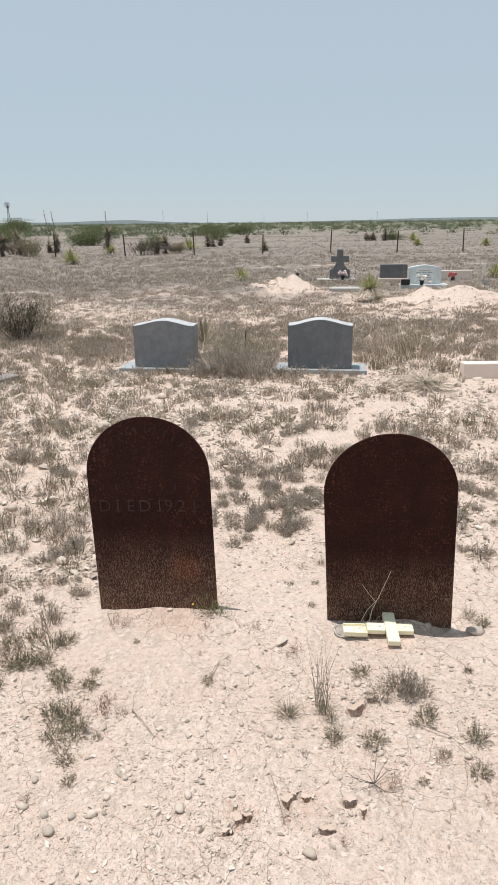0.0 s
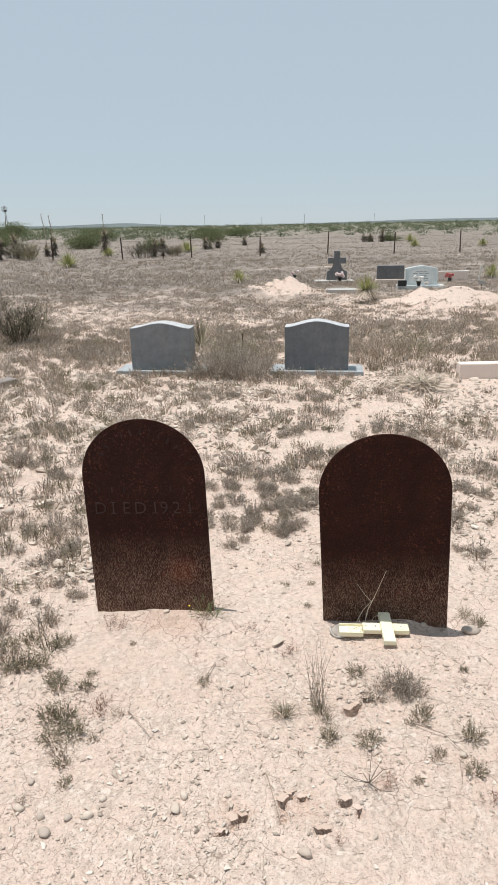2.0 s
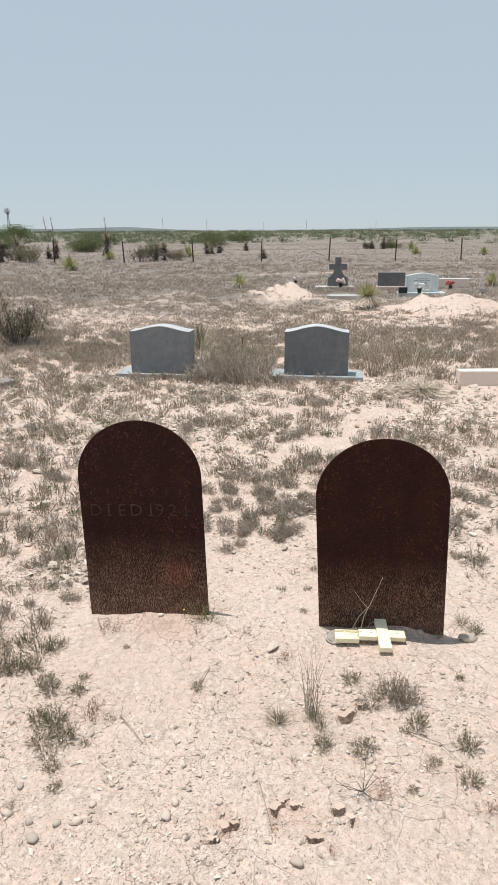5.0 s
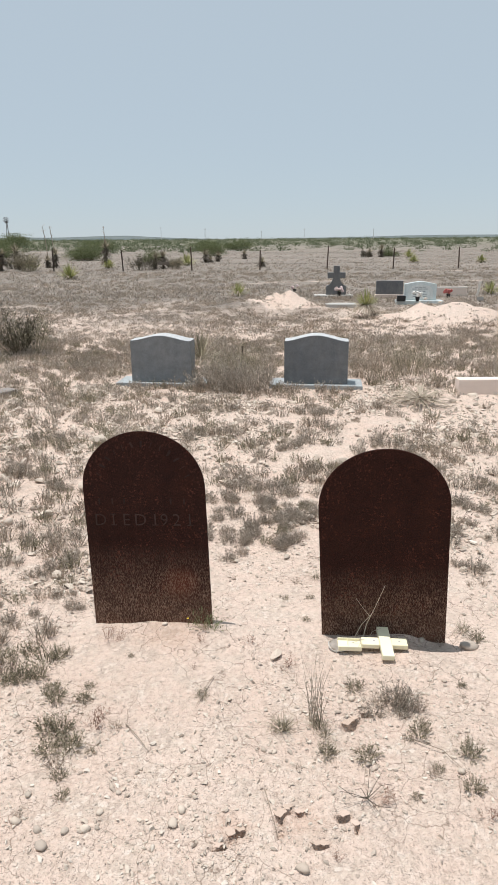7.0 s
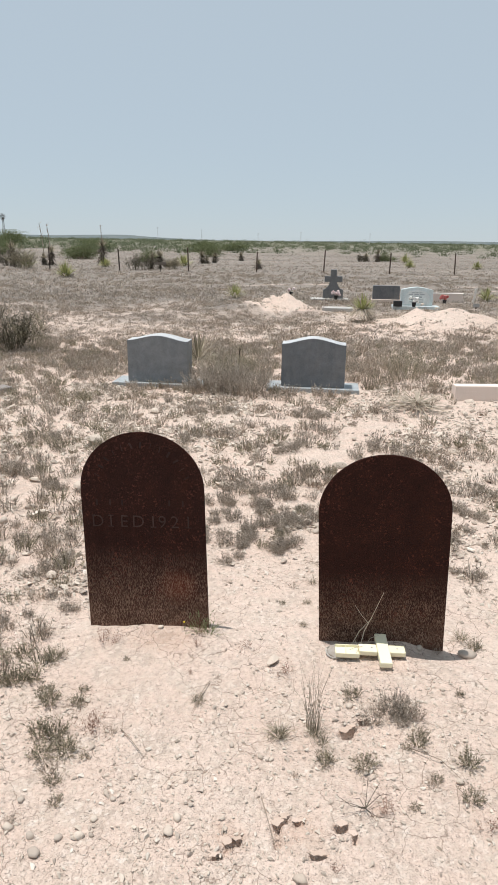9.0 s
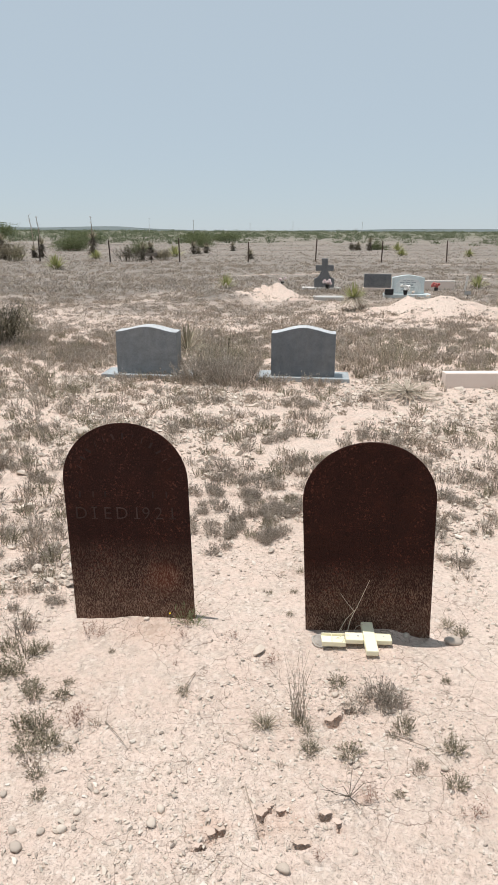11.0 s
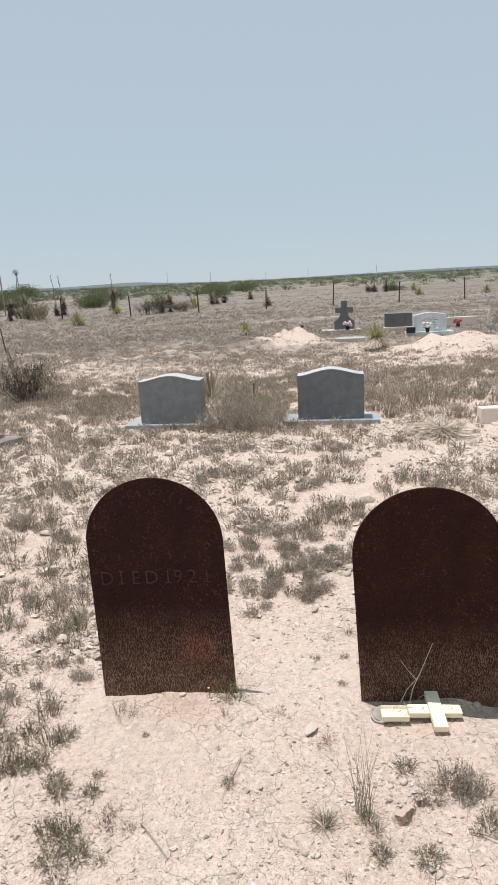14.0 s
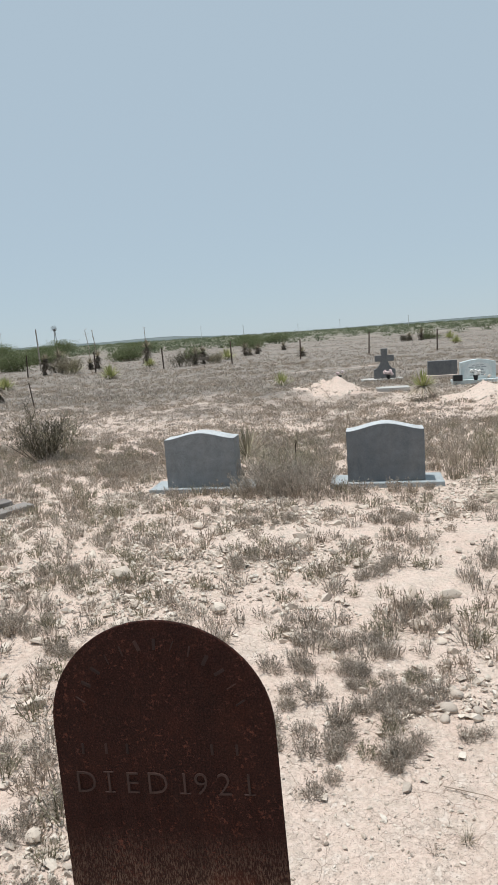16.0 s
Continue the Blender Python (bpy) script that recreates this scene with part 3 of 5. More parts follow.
def headstone(m, w, d, low, high, base, label, mat):
    t = thing("headstone", m, label, "headstone", "grey granite headstones")
    bm = prism(serpentine(w, low, high), base[1] * 0.0, d, 0.004, 2)
    me_top = GRANITE_SAWN
    tab = part("tablet", bm, mat, t)
    tab.location = (0, 0.065, base[2])
    tab.data.materials.append(me_top)
    for f in tab.data.polygons:
        if f.normal.z > 0.45:
            f.material_index = 1
    b = part("base", rough(block(-base[0] / 2, base[0] / 2, 0, base[1], -0.12, base[2], 0.006), 0.003, 9), GRANITE_BASE, t, "pale sawn granite base slab")
    return t


headstone(pose(-0.445, 6.4, 0.0, 0, 0, -11), 0.61, 0.2, 0.415, 0.465, (0.91, 0.34, 0.045), "grey granite headstone with a curved top beside dry brush", GRANITE)
headstone(pose(1.074, 6.17, 0.0, 0, 0, -10.2), 0.62, 0.2, 0.42, 0.475, (0.91, 0.34, 0.045), "grey granite headstone with a curved top among low shrubs", GRANITE_DEEP)

# ---------------- low stone kerbs ----------------
kerb = thing("grave_kerb", pose(2.352, 5.78, 0, 0, 0, -3), "low pink cast stone kerb along a grave", "grave kerb")
part("kerb_stone", rough(block(0, 1.5, 0, 0.13, -0.1, 0.155, 0.008), 0.004, 6), PINK_STONE, kerb)
slab = thing("grave_boards", pose(-2.1, 5.78, 0, 0, 0, 56), "weathered dark wooden grave boards half hidden in grass", "grave boards")
OLD_BOARD = single_stone_material("old_grey_board", (0.12, 0.105, 0.096), (0.3, 0.272, 0.25), 30, 0.9)
part("board", rough(block(-0.6, 0.55, 0, 0.13, -0.08, 0.06, 0.008), 0.01, 5), OLD_BOARD, slab)
b = rough(block(-0.5, 0.42, 0.2, 0.34, -0.08, 0.09, 0.008), 0.012, 5)
b.transform(pose(0, 0, 0, 0, 0, -9))
part("board", b, OLD_BOARD, slab)

# ---------------- far graves ----------------
cross = thing("cross_monument", pose(3.28, 16.75, 0, 0, 0, -8), "dark grey stone cross with flared shoulders on a slab", "cross monument")
outline = [(-0.25, 0.05), (0.25, 0.05), (0.25, 0.27), (0.17, 0.3), (0.115, 0.37), (0.085, 0.46), (0.22, 0.46), (0.22, 0.6), (0.075, 0.6), (0.075, 0.76),
           (-0.075, 0.76), (-0.075, 0.6), (-0.22, 0.6), (-0.22, 0.46), (-0.085, 0.46), (-0.115, 0.37), (-0.17, 0.3), (-0.25, 0.27)]
part("cross", prism(outline, 0.0, 0.16, 0.006, 1), GRANITE_MID, cross)
part("slab", rough(block(-0.55, 0.42, -0.15, 0.32, -0.1, 0.055, 0.01), 0.005, 5), CONCRETE, cross)

dark = thing("headstone", pose(4.46, 16.1, 0, 0, 0, -9), "dark grey granite headstone with straight top on pink base", "headstone", "far headstones")
part("tablet", block(-0.32, 0.32, 0, 0.16, 0.1, 0.42, 0.004), GRANITE_DARK, dark)
part("base", rough(block(-0.34, 0.34, -0.06, 0.22, -0.1, 0.1, 0.006), 0.004, 6), PINK_STONE, dark)

white = thing("headstone", pose(4.73, 14.55, 0.01, 0, 0, -9) @ Matrix.Diagonal((0.93, 1, 0.97, 1)), "pale blue-grey headstone with engraved panel and shaped top", "headstone", "far headstones")
part("tablet", prism([(-0.37, 0.08), (0.37, 0.08), (0.37, 0.44), (0.3, 0.455), (0.15, 0.485), (0, 0.5), (-0.15, 0.485), (-0.3, 0.455), (-0.37, 0.44)], 0, 0.18, 0.006), MARBLE, white)
panel = part("panel", prism([(-0.3, 0.12), (0.3, 0.12), (0.29, 0.3), (0.2, 0.4), (0.0, 0.44), (-0.2, 0.4), (-0.29, 0.3)], -0.006, 0.0, 0.001, 1), PALE_PANEL, white, "whiter engraved panel")
for z, half, h in ((0.375, 0.13, 0.018), (0.335, 0.2, 0.02), (0.28, 0.13, 0.026), (0.22, 0.17, 0.018), (0.17, 0.17, 0.018)):
    for k in range(3):
        x0 = -half + 2 * half * k / 3
        part("lettering", block(x0, x0 + half * 0.52, -0.01, -0.005, z - h / 2, z + h / 2, 0.001, 1), INK, panel)
part("base", rough(block(-0.56, 0.52, -0.14, 0.24, -0.1, 0.085, 0.008), 0.004, 6), MARBLE, white)


def vase_of_flowers(x, y, z, material, pot, label, n=9, s=0.035, seed=1):
    r = random.Random(seed)
    t = thing("grave_flowers", pose(x, y, z), label, "flowers")
    part("pot", tube([(0, 0, -0.01), (0, 0, 0.05), (0, 0, 0.09)], [0.035, 0.045, 0.055], 10), pot, t)
    for _ in range(n):
        p = Vector((r.uniform(-0.09, 0.09), r.uniform(-0.06, 0.06), r.uniform(0.11, 0.2)))
        bm = bmesh.new()
        bmesh.ops.create_icosphere(bm, subdivisions=2, radius=s)
        for v in bm.verts:
            v.co = v.co * (1 + 0.5 * noise.noise(v.co * 60 + p * 9)) * Vector((1, 1, 0.75)).x + p
        part("bloom", bm, material, t)
        part("stalk", tube([(0, 0, 0.08), p], [0.003, 0.002], 4), MESQUITE, t)
    return t


vase_of_flowers(3.32, 16.55, 0.055, PINK_CLOTH, DARK_PLASTIC, "faded pink artificial flowers in a dark pot", 8, 0.035, 1)
vase_of_flowers(4.6, 14.32, 0.1, WHITE_CLOTH, DARK_PLASTIC, "white artificial flowers in a dark pot", 7, 0.035, 2)
vase_of_flowers(5.96, 16.2, 0.0, RED_CLOTH, DARK_PLASTIC, "red and pink artificial flowers by a low wall", 8, 0.034, 3)
vase_of_flowers(2.44, 18.4, 0.0, PINK_CLOTH, DARK_PLASTIC, "weathered artificial flowers in a dark pot", 4, 0.04, 4)
box = thing("flower_box", pose(4.27, 14.4, 0.085, 0, 0, -9), "black plastic flower box on the base", "flower box")
part("box", rough(block(-0.09, 0.09, 0, 0.13, 0, 0.12, 0.006), 0.004, 12), DARK_PLASTIC, box)
low = thing("low_grave_wall", pose(6.14, 16.6, 0, 0, 0, -6), "low whitish stone grave wall with a pink face", "grave wall")
part("wall_stone", rough(block(-0.4, 0.42, 0, 0.1, -0.1, 0.2, 0.008), 0.005, 6), PINK_STONE, low)
part("coping", block(-0.41, 0.43, -0.01, 0.11, 0.2, 0.225, 0.006), WHITE_STONE, low)
stake = thing("leaning_stake", pose(6.75, 16.4, -0.05, 0, 9, 0), "leaning white wooden stake in the grass", "stake")
part("stake_board", block(-0.025, 0.025, -0.012, 0.012, 0, 0.42, 0.003), WHITE_STONE, stake)
tag = thing("plot_marker", pose(5.86, 14.0, 0), "small grey metal plot marker on a stake", "plot marker")
part("plate", block(-0.07, 0.07, -0.01, 0.0, 0.12, 0.2, 0.003), CONCRETE, tag)
part("stem", block(-0.012, 0.012, 0.0, 0.012, -0.05, 0.15, 0.002), STEEL, tag)
flat = thing("flat_grave_stone", pose(2.86, 14.0, 0.0, 0, 0, -8), "flat grey grave stone sunk among shrubs", "grave stone")
part("slab", rough(block(-0.32, 0.32, -0.15, 0.25, -0.05, 0.09, 0.01), 0.008, 5), CONCRETE, flat)
panel_far = thing("grave_slab", pose(-12.0, 31.5, 0.0, 0, 0, -12), "broad pale grave slab near the fence", "grave slab")
part("slab", rough(block(-0.7, 0.5, -0.5, 0.5, -0.1, 0.26, 0.02), 0.02, 2), WHITE_STONE, panel_far)

# ---------------- the fallen plastic cross ----------------
fallen = thing("plastic_cross", pose(0.655, 1.865, 0.022, 0, 0, -5), "cream plastic cross lying broken on the soil", "cross", kind="")
fallen.matrix_basis = pose(0.643, 1.885, ground_z(0.65, 1.88) + 0.016, 4, 1, -6)
part("crossbar", block(-0.021, 0.021, -0.085, 0.078, 0.0, 0.021, 0.003), CREAM, fallen)
part("upper_shaft", block(0.0215, 0.078, -0.022, 0.02, -0.002, 0.017, 0.003), CREAM, fallen)
part("lower_shaft", block(-0.085, -0.0215, -0.022, 0.02, -0.002, 0.017, 0.003), CREAM, fallen)
sleeve = part("open_sleeve", block(-0.168, -0.0855, -0.03, 0.014, -0.006, 0.004, 0.002), CREAM, fallen)
part("sleeve_rim", block(-0.168, -0.0855, 0.0145, 0.018, -0.006, 0.013, 0.001, 1), CREAM, sleeve)
part("sleeve_rim", block(-0.168, -0.0855, -0.034, -0.0305, -0.006, 0.013, 0.001, 1), CREAM, sleeve)
part("sleeve_web", block(-0.134, -0.131, -0.03, 0.014, 0.0045, 0.012, 0.0008, 1), CREAM, sleeve)
for x in (-0.04, 0.05):
    part("rivet", tube([(x, 0, 0.0172), (x, 0, 0.0186)], [0.004, 0.003], 8), CONCRETE, fallen)
lid = thing("plastic_saucer", pose(0.487, 1.915, ground_z(0.487, 1.915) + 0.008, 5, 3, 20), "clouded round plastic saucer half buried by the cross", "saucer")
LID = Mat("clouded_plastic", 0.35, 0, 0.5)
LID.p.inputs["Transmission Weight"].default_value = 0.6
LID.colour(LID.ramp(LID.noise(40, 5), [(0.3, (0.55, 0.5, 0.43)), (0.7, (0.86, 0.83, 0.78))]))
ring = [(0.042 * math.cos(a), 0.036 * math.sin(a), 0.004 * math.sin(3 * a)) for a in np.linspace(0, 2 * math.pi, 25)]
part("rim", tube(ring, [0.0036] * 25, 6), LID.m, lid, smooth=True)
disc = bmesh.new()
bmesh.ops.create_circle(disc, cap_ends=True, segments=24, radius=0.038)
disc.transform(Matrix.Diagonal((1, 0.86, 1, 1)))
part("membrane", rough(disc, 0.003, 40), LID.m, lid)

# ---------------- fence, stakes, poles, windmill ----------------
fence = thing("wire_fence", pose(0, 32.0, 0), "rusty steel post and wire fence across the plain", "fence")
for k in range(-4, 10):
    x = -6.95 + 3.17 * k
    lean = 0.05 * math.sin(k * 5.1)
    part("post", tube([(x, 0, -0.2), (x + lean, 0, 1.0 + 0.08 * math.sin(k * 3.7))], [0.034, 0.03], 5), STEEL, fence)
for z in (0.3, 0.55, 0.78, 0.95):
    part("wire", tube([(x, 0.03, z + 0.015 * math.sin(x)) for x in np.linspace(-19.6, 21.6, 46)], [0.0022] * 46, 4), STEEL, fence)
for x, y, h, lean in ((-4.8, 15.9, 0.62, -7), (-5.95, 16.2, 0.66, -5), (0.36, 6.55, 0.42, 2), (-1.86, 31.0, 0.42, 0)):
    s = thing("metal_stake", pose(x, y, -0.06, 0, lean, 0), "thin rusty metal stake standing in dry grass", "stake", "metal stakes")
    part("rod", tube([(0, 0, 0), (0.01, 0, h)], [0.014 if y > 10 else 0.006, 0.013 if y > 10 else 0.005], 6), STEEL, s)
    if y < 10:
        part("knob", tube([(0.01, 0, h), (0.012, 0, h + 0.02)], [0.014, 0.011], 6), STEEL, s)
    if x == -1.86:
        part("sign", block(-0.25, 0.25, -0.02, 0.0, 0.38, 0.5, 0.004), WEATHERED_WOOD, s)


def pole(x, y, h, r, label="far grey utility pole on the horizon"):
    t = thing("utility_pole", pose(x, y, -1), label, "utility pole", "utility poles")
    # pale concrete colour stands in for the haze that fades these far poles
    part("shaft", tube([(0, 0, 0), (0, 0, h + 1)], [r * 0.6, r * 0.45], 6), CONCRETE, t)
    part("crossarm", block(-h * 0.08, h * 0.08, -r, r, h * 0.94 + 1, h * 0.95 + 1, 0.01, 1), CONCRETE, t)


tall = thing("tall_pole", pose(-12.2, 41.0, -0.3, 0, -1.5, 0), "tall thin weathered pole beside the fence", "pole")
part("shaft", tube([(0, 0, 0), (0, 0, 2.75)], [0.045, 0.038], 6), WEATHERED_WOOD, tall)
for x, y, h, r in ((0, 420, 7.5, 0.22), (60, 420, 7, 0.2), (42, 520, 7, 0.22), (-30, 480, 9.5, 0.2), (105, 430, 7, 0.2), (-75, 210, 7, 0.1)):
    pole(x, y, h, r)

mill = thing("windmill", pose(-41.5, 150, 0) @ Matrix.Diagonal((0.78, 0.78, 0.78, 1)), "far steel windmill tower standing over green brush", "windmill")
for sx, sy in ((1, 1), (1, -1), (-1, 1), (-1, -1)):
    part("leg", tube([(0.45 * sx, 0.45 * sy, -0.2), (0.08 * sx, 0.08 * sy, 6.4)], [0.05, 0.04], 5), STEEL, mill)
for z in (1.5, 3, 4.5):
    k = 0.45 - 0.37 * z / 6.4
    part("girt", tube([(-k, -k, z), (k, -k, z), (k, k, z), (-k, k, z), (-k, -k, z)], [0.03] * 5, 4), STEEL, mill)
hub = part("hub", block(-0.22, 0.22, -0.5, 0.5, 6.35, 6.8, 0.03), STEEL, mill)
rotor = part("rotor", tube([(0.8 * math.cos(a), -0.6, 7.0 + 0.8 * math.sin(a)) for a in np.linspace(0, 2 * math.pi, 17)], [0.02] * 17, 4), STEEL, mill)
for k in range(10):
    a = k * math.pi / 5
    bl = block(0.15, 0.85, -0.02, 0.0, -0.07, 0.07, 0.004, 1)
    bl.transform(Matrix.Translation((0, -0.6, 7.0)) @ Matrix.Rotation(a, 4, "Y") @ Matrix.Rotation(0.5, 4, "X"))
    part("vane", bl, GRANITE_MID, rotor)

# ---------------- yuccas ----------------
def yucca(x, y, label, leaf=0.35, n=60, dead=50, trunk=0.0, wide=0.02, green=YUCCA_GREEN, seed=1, dead_mat=YUCCA_DEAD, stalk=0.0):
    rng = np.random.default_rng(seed)
    t = thing("yucca", pose(*set_down(x, y)), label, "yucca", "yuccas")
    if trunk:
        bend = 0.12 * trunk * math.sin(seed * 2.3)
        pts = [(bend * s * s, 0.05 * bend * s, trunk * s - 0.05) for s in np.linspace(0, 1, 7)]
        part("trunk", rough(tube(pts, [0.1 + 0.05 * math.sin(i * 2.1 + seed) for i in range(7)], 9), 0.03, 7), YUCCA_DARK, t)
        base = np.array([pts[int(i)] for i in rng.integers(1, 7, 160)])
        v, tr, _ = blades(rng, 160, 0, leaf * 0.9, 1.9, wide * 1.3, 0.5, base=base)
        part("thatch", tri_mesh("thatch", v, tr, YUCCA_DARK), None, t, "dark hanging dead leaves")
    v, tr = rosette(rng, n, leaf, wide, 0.25, 1.5)
    crown = part("crown", tri_mesh("crown", v, tr, green), None, t)
    if trunk:
        crown.location = (bend, 0, trunk - 0.05)
    elif dead > 40:
        crown.location = (0, 0, 0.2)
    if dead:
        v, tr = rosette(rng, dead, leaf * 1.05, wide * 0.9, -0.15, 0.4, 0.55, 0.04)
        skirt = part("dead_skirt", tri_mesh("dead_skirt", v, tr, dead_mat), None, t, "bleached drooping dead leaves")
        skirt.location = (0, 0, 0.24 if dead > 40 and not trunk else max(0.14, trunk * 0.8) if leaf > 0.3 else 0.06)
    if stalk:
        bend = 0.1 * stalk * math.sin(seed)
        part("stalk", tube([(0, 0, trunk), (bend * 0.4, 0, trunk + stalk * 0.6), (bend, 0, trunk + stalk)], [0.022, 0.018, 0.01], 5), DRY_PLANT, t)
        v, tr, _ = blades(rng, 16, 0, 0.2, 1.0, 0.02, 0.1, base=np.array([(bend * s, 0, trunk + stalk * s) for s in rng.uniform(0.6, 1, 16)]))
        part("seed_head", tri_mesh("seed_head", v, tr, DRY_PLANT), None, t)
    return t


yucca(2.9, 11.9, "green yucca with a bleached skirt of dead leaves", 0.31, 80, 110, 0.0, 0.02, seed=3)
yucca(0.85, 17.2, "small green yucca in dry grass", 0.36, 70, 30, 0.0, 0.022, seed=4)
yucca(-0.04, 6.8, "pale half dead yucca behind a headstone", 0.34, 60, 44, 0.0, 0.012, GREEN_GREY, seed=5)
yucca(7.35, 17.0, "small green yucca beside the graves", 0.38, 60, 20, 0.0, 0.022, seed=6)
yucca(-6.4, 17.9, "yucca on a thick dark shaggy trunk", 0.42, 70, 60, 0.42, 0.025, seed=7)
yucca(-6.9, 18.4, "yucca on a dark shaggy trunk in dry grass", 0.3, 30, 20, 0.35, 0.025, seed=8)
for i, (x, y, lf, tr, st) in enumerate(((-9.7, 33.3, 0.35, 0.8, 0), (-9.2, 34.6, 0.45, 0.9, 0), (-5.5, 38.6, 0.5, 1.0, 1.1), (-7.95, 37.0, 0.4, 0.7, 1.4), (-8.35, 37.3, 0.3, 0.4, 1.75), (-2.45, 33.6, 0.36, 0.6, 0),
                                        (-2.08, 34.4, 0.4, 0.62, 0), (0.05, 43.0, 0.4, 0.5, 0), (0.8, 44.6, 0.36, 0.42, 0), (0.35, 43.6, 0.3, 0.2, 0), (2.85, 50.0, 0.35, 0.4, 0), (13.4, 52.0, 0.45, 0.6, 0), (12.7, 52.5, 0.4, 0.35, 0), (2.9, 35.4, 0.35, 0.3, 0))):
    yucca(x, y, "old yucca with a dark shaggy trunk on the plain", lf, 50, 30, tr, 0.035, GREEN_GREY, 20 + i, YUCCA_DARK, st)
for i, (x, y, lf) in enumerate(((-5.1, 26.0, 0.6), (-7.9, 22.8, 0.5), (-8.4, 23.4, 0.45), (-8.6, 34.4, 0.75), (-1.0, 38.0, 0.8), (15.0, 50.0, 0.7), (12.3, 40.0, 0.5), (15.8, 38.5, 0.5), (17.5, 30.0, 0.5), (-4.9, 35.5, 0.5))):
    yucca(x, y, "green spiky yucca clump on the plain", lf, 90, 30, 0.0, 0.04, YUCCA_GREEN, 40 + i)

# dead yucca head lying flat
rng = np.random.default_rng(77)
v, t = rosette(rng, 80, 0.4, 0.013, 0.02, 0.55, 0.28, 0.03)
dead = thing("dead_yucca", pose(1.9, 5.5, ground_z(1.9, 5.5) + 0.04), "bleached dead yucca head lying on the soil", "yucca")
part("leaf_head", tri_mesh("leaf_head", v, t, YUCCA_DEAD), None, dead)


# ---------------- shrubs by the headstones ----------------
def bush(x, y, label, args, mat, seed, name="dry_shrub"):
    rng = np.random.default_rng(seed)
    t = thing(name, pose(*set_down(x, y, 0.01)), label, "shrub", "shrubs among the graves")
    v, tr = shrub(rng, *args)
    part("crown", tri_mesh("crown", v, tr, mat), None, t)
    return t


bush(0.14, 6.3, "dense dry grey brush between the headstones", (150, 0.22, 0.27, 0.5, 0.005, 11, 0.1, 3, 0.014), GREY_PLANT, 1)
bush(0.4, 6.15, "dense grey-brown brush between the headstones", (150, 0.22, 0.25, 0.55, 0.005, 11, 0.1, 3, 0.014), GREY_PLANT, 2)
bush(0.3, 6.5, "thick dry brush behind the headstones", (90, 0.2, 0.4, 0.45, 0.005, 8, 0.14, 3, 0.015), GREEN_GREY, 12)
bush(1.78, 6.6, "dry grey-brown shrub beside a headstone", (60, 0.15, 0.34, 0.5, 0.005, 8, 0.13, 3, 0.014), DRY_PLANT, 3)
bush(2.15, 6.75, "dry grey-green shrub by the kerb", (60, 0.14, 0.36, 0.45, 0.005, 8, 0.12, 3, 0.015), GREEN_GREY, 4)
bush(2.2, 6.15, "small dry shrub at the kerb end", (30, 0.08, 0.2, 0.5, 0.005, 6, 0.08, 3, 0.014), DRY_PLANT, 5)
bush(-2.42, 8.6, "dark twiggy green-brown shrub on the plain", (60, 0.12, 0.55, 0.62, 0.009, 14, 0.2, 6, 0.022), DARK_TWIG, 6)
bush(-2.2, 8.55, "twiggy green-brown shrub on the plain", (26, 0.1, 0.5, 0.6, 0.007, 10, 0.18, 6, 0.025), GREEN_GREY, 7)
bush(-2.1, 6.5, "dry grass clump against the old slab", (60, 0.2, 0.28, 0.5, 0.005, 4, 0.1, 2, 0.015), GREY_PLANT, 8)
bush(-0.98, 6.95, "dry shrub against a headstone base", (30, 0.09, 0.2, 0.5, 0.005, 5, 0.08, 3, 0.014), GREY_PLANT, 9)
bush(-2.95, 32.9, "broad grey dead brush by the fence", (70, 0.45, 0.62, 0.5, 0.02, 8, 0.25, 3, 0.05), DARK_TWIG, 21)
bush(-1.55, 34.6, "round green-grey brush by the fence", (60, 0.3, 0.42, 0.6, 0.02, 10, 0.2, 5, 0.06), GREEN_GREY, 25)
bush(-8.45, 33.2, "dense olive brush by the fence", (60, 0.35, 0.85, 0.5, 0.02, 10, 0.25, 5, 0.06), GREEN_GREY, 22)
bush(-9.9, 36.0, "dark brush by the fence", (50, 0.3, 0.7, 0.5, 0.02, 8, 0.25, 3, 0.06), DARK_TWIG, 23)
bush(12.2, 52.0, "dark low brush on the plain", (40, 0.3, 0.45, 0.6, 0.03, 8, 0.25, 3, 0.06), DARK_TWIG, 24)
bush(0.62, 6.6, "dry brown grass beside a headstone", (50, 0.12, 0.3, 0.4, 0.004, 5, 0.1, 2, 0.014), DRY_PLANT, 10)


def mesquite(rng, w, h, n):
    """Limbs and a broken crown of small leaves."""
    v0, t0, lines = blades(rng, 14, w * 0.12, h * 0.95, 0.8, w * 0.03, 0.05)
    c = np.concatenate([lines[1], lines[2], lines[2] * [1, 1, 0.8]])
    p = c[rng.integers(0, len(c), n)] + rng.normal(0, 1, (n, 3)) * [w * 0.13, w * 0.13, h * 0.13]
    p[:, 2] = np.clip(p[:, 2], 0.04 * h, h * 1.15)
    d = rng.normal(0, 1, (n, 3))
    e = np.cross(d, rng.normal(0, 1, (n, 3)))
    s = w * (0.013 if n > 1000 else 0.035)
    d, e = (q / np.linalg.norm(q, axis=1)[:, None] * s * rng.uniform(0.5, 1.4, (n, 1)) for q in (d, e))
    v1 = np.stack([p - d, p + d, p + e * 1.3], 1).reshape(-1, 3)
    return (v0, t0), (v1, (np.arange(n) * 3)[:, None] + np.array([[0, 1, 2]]))


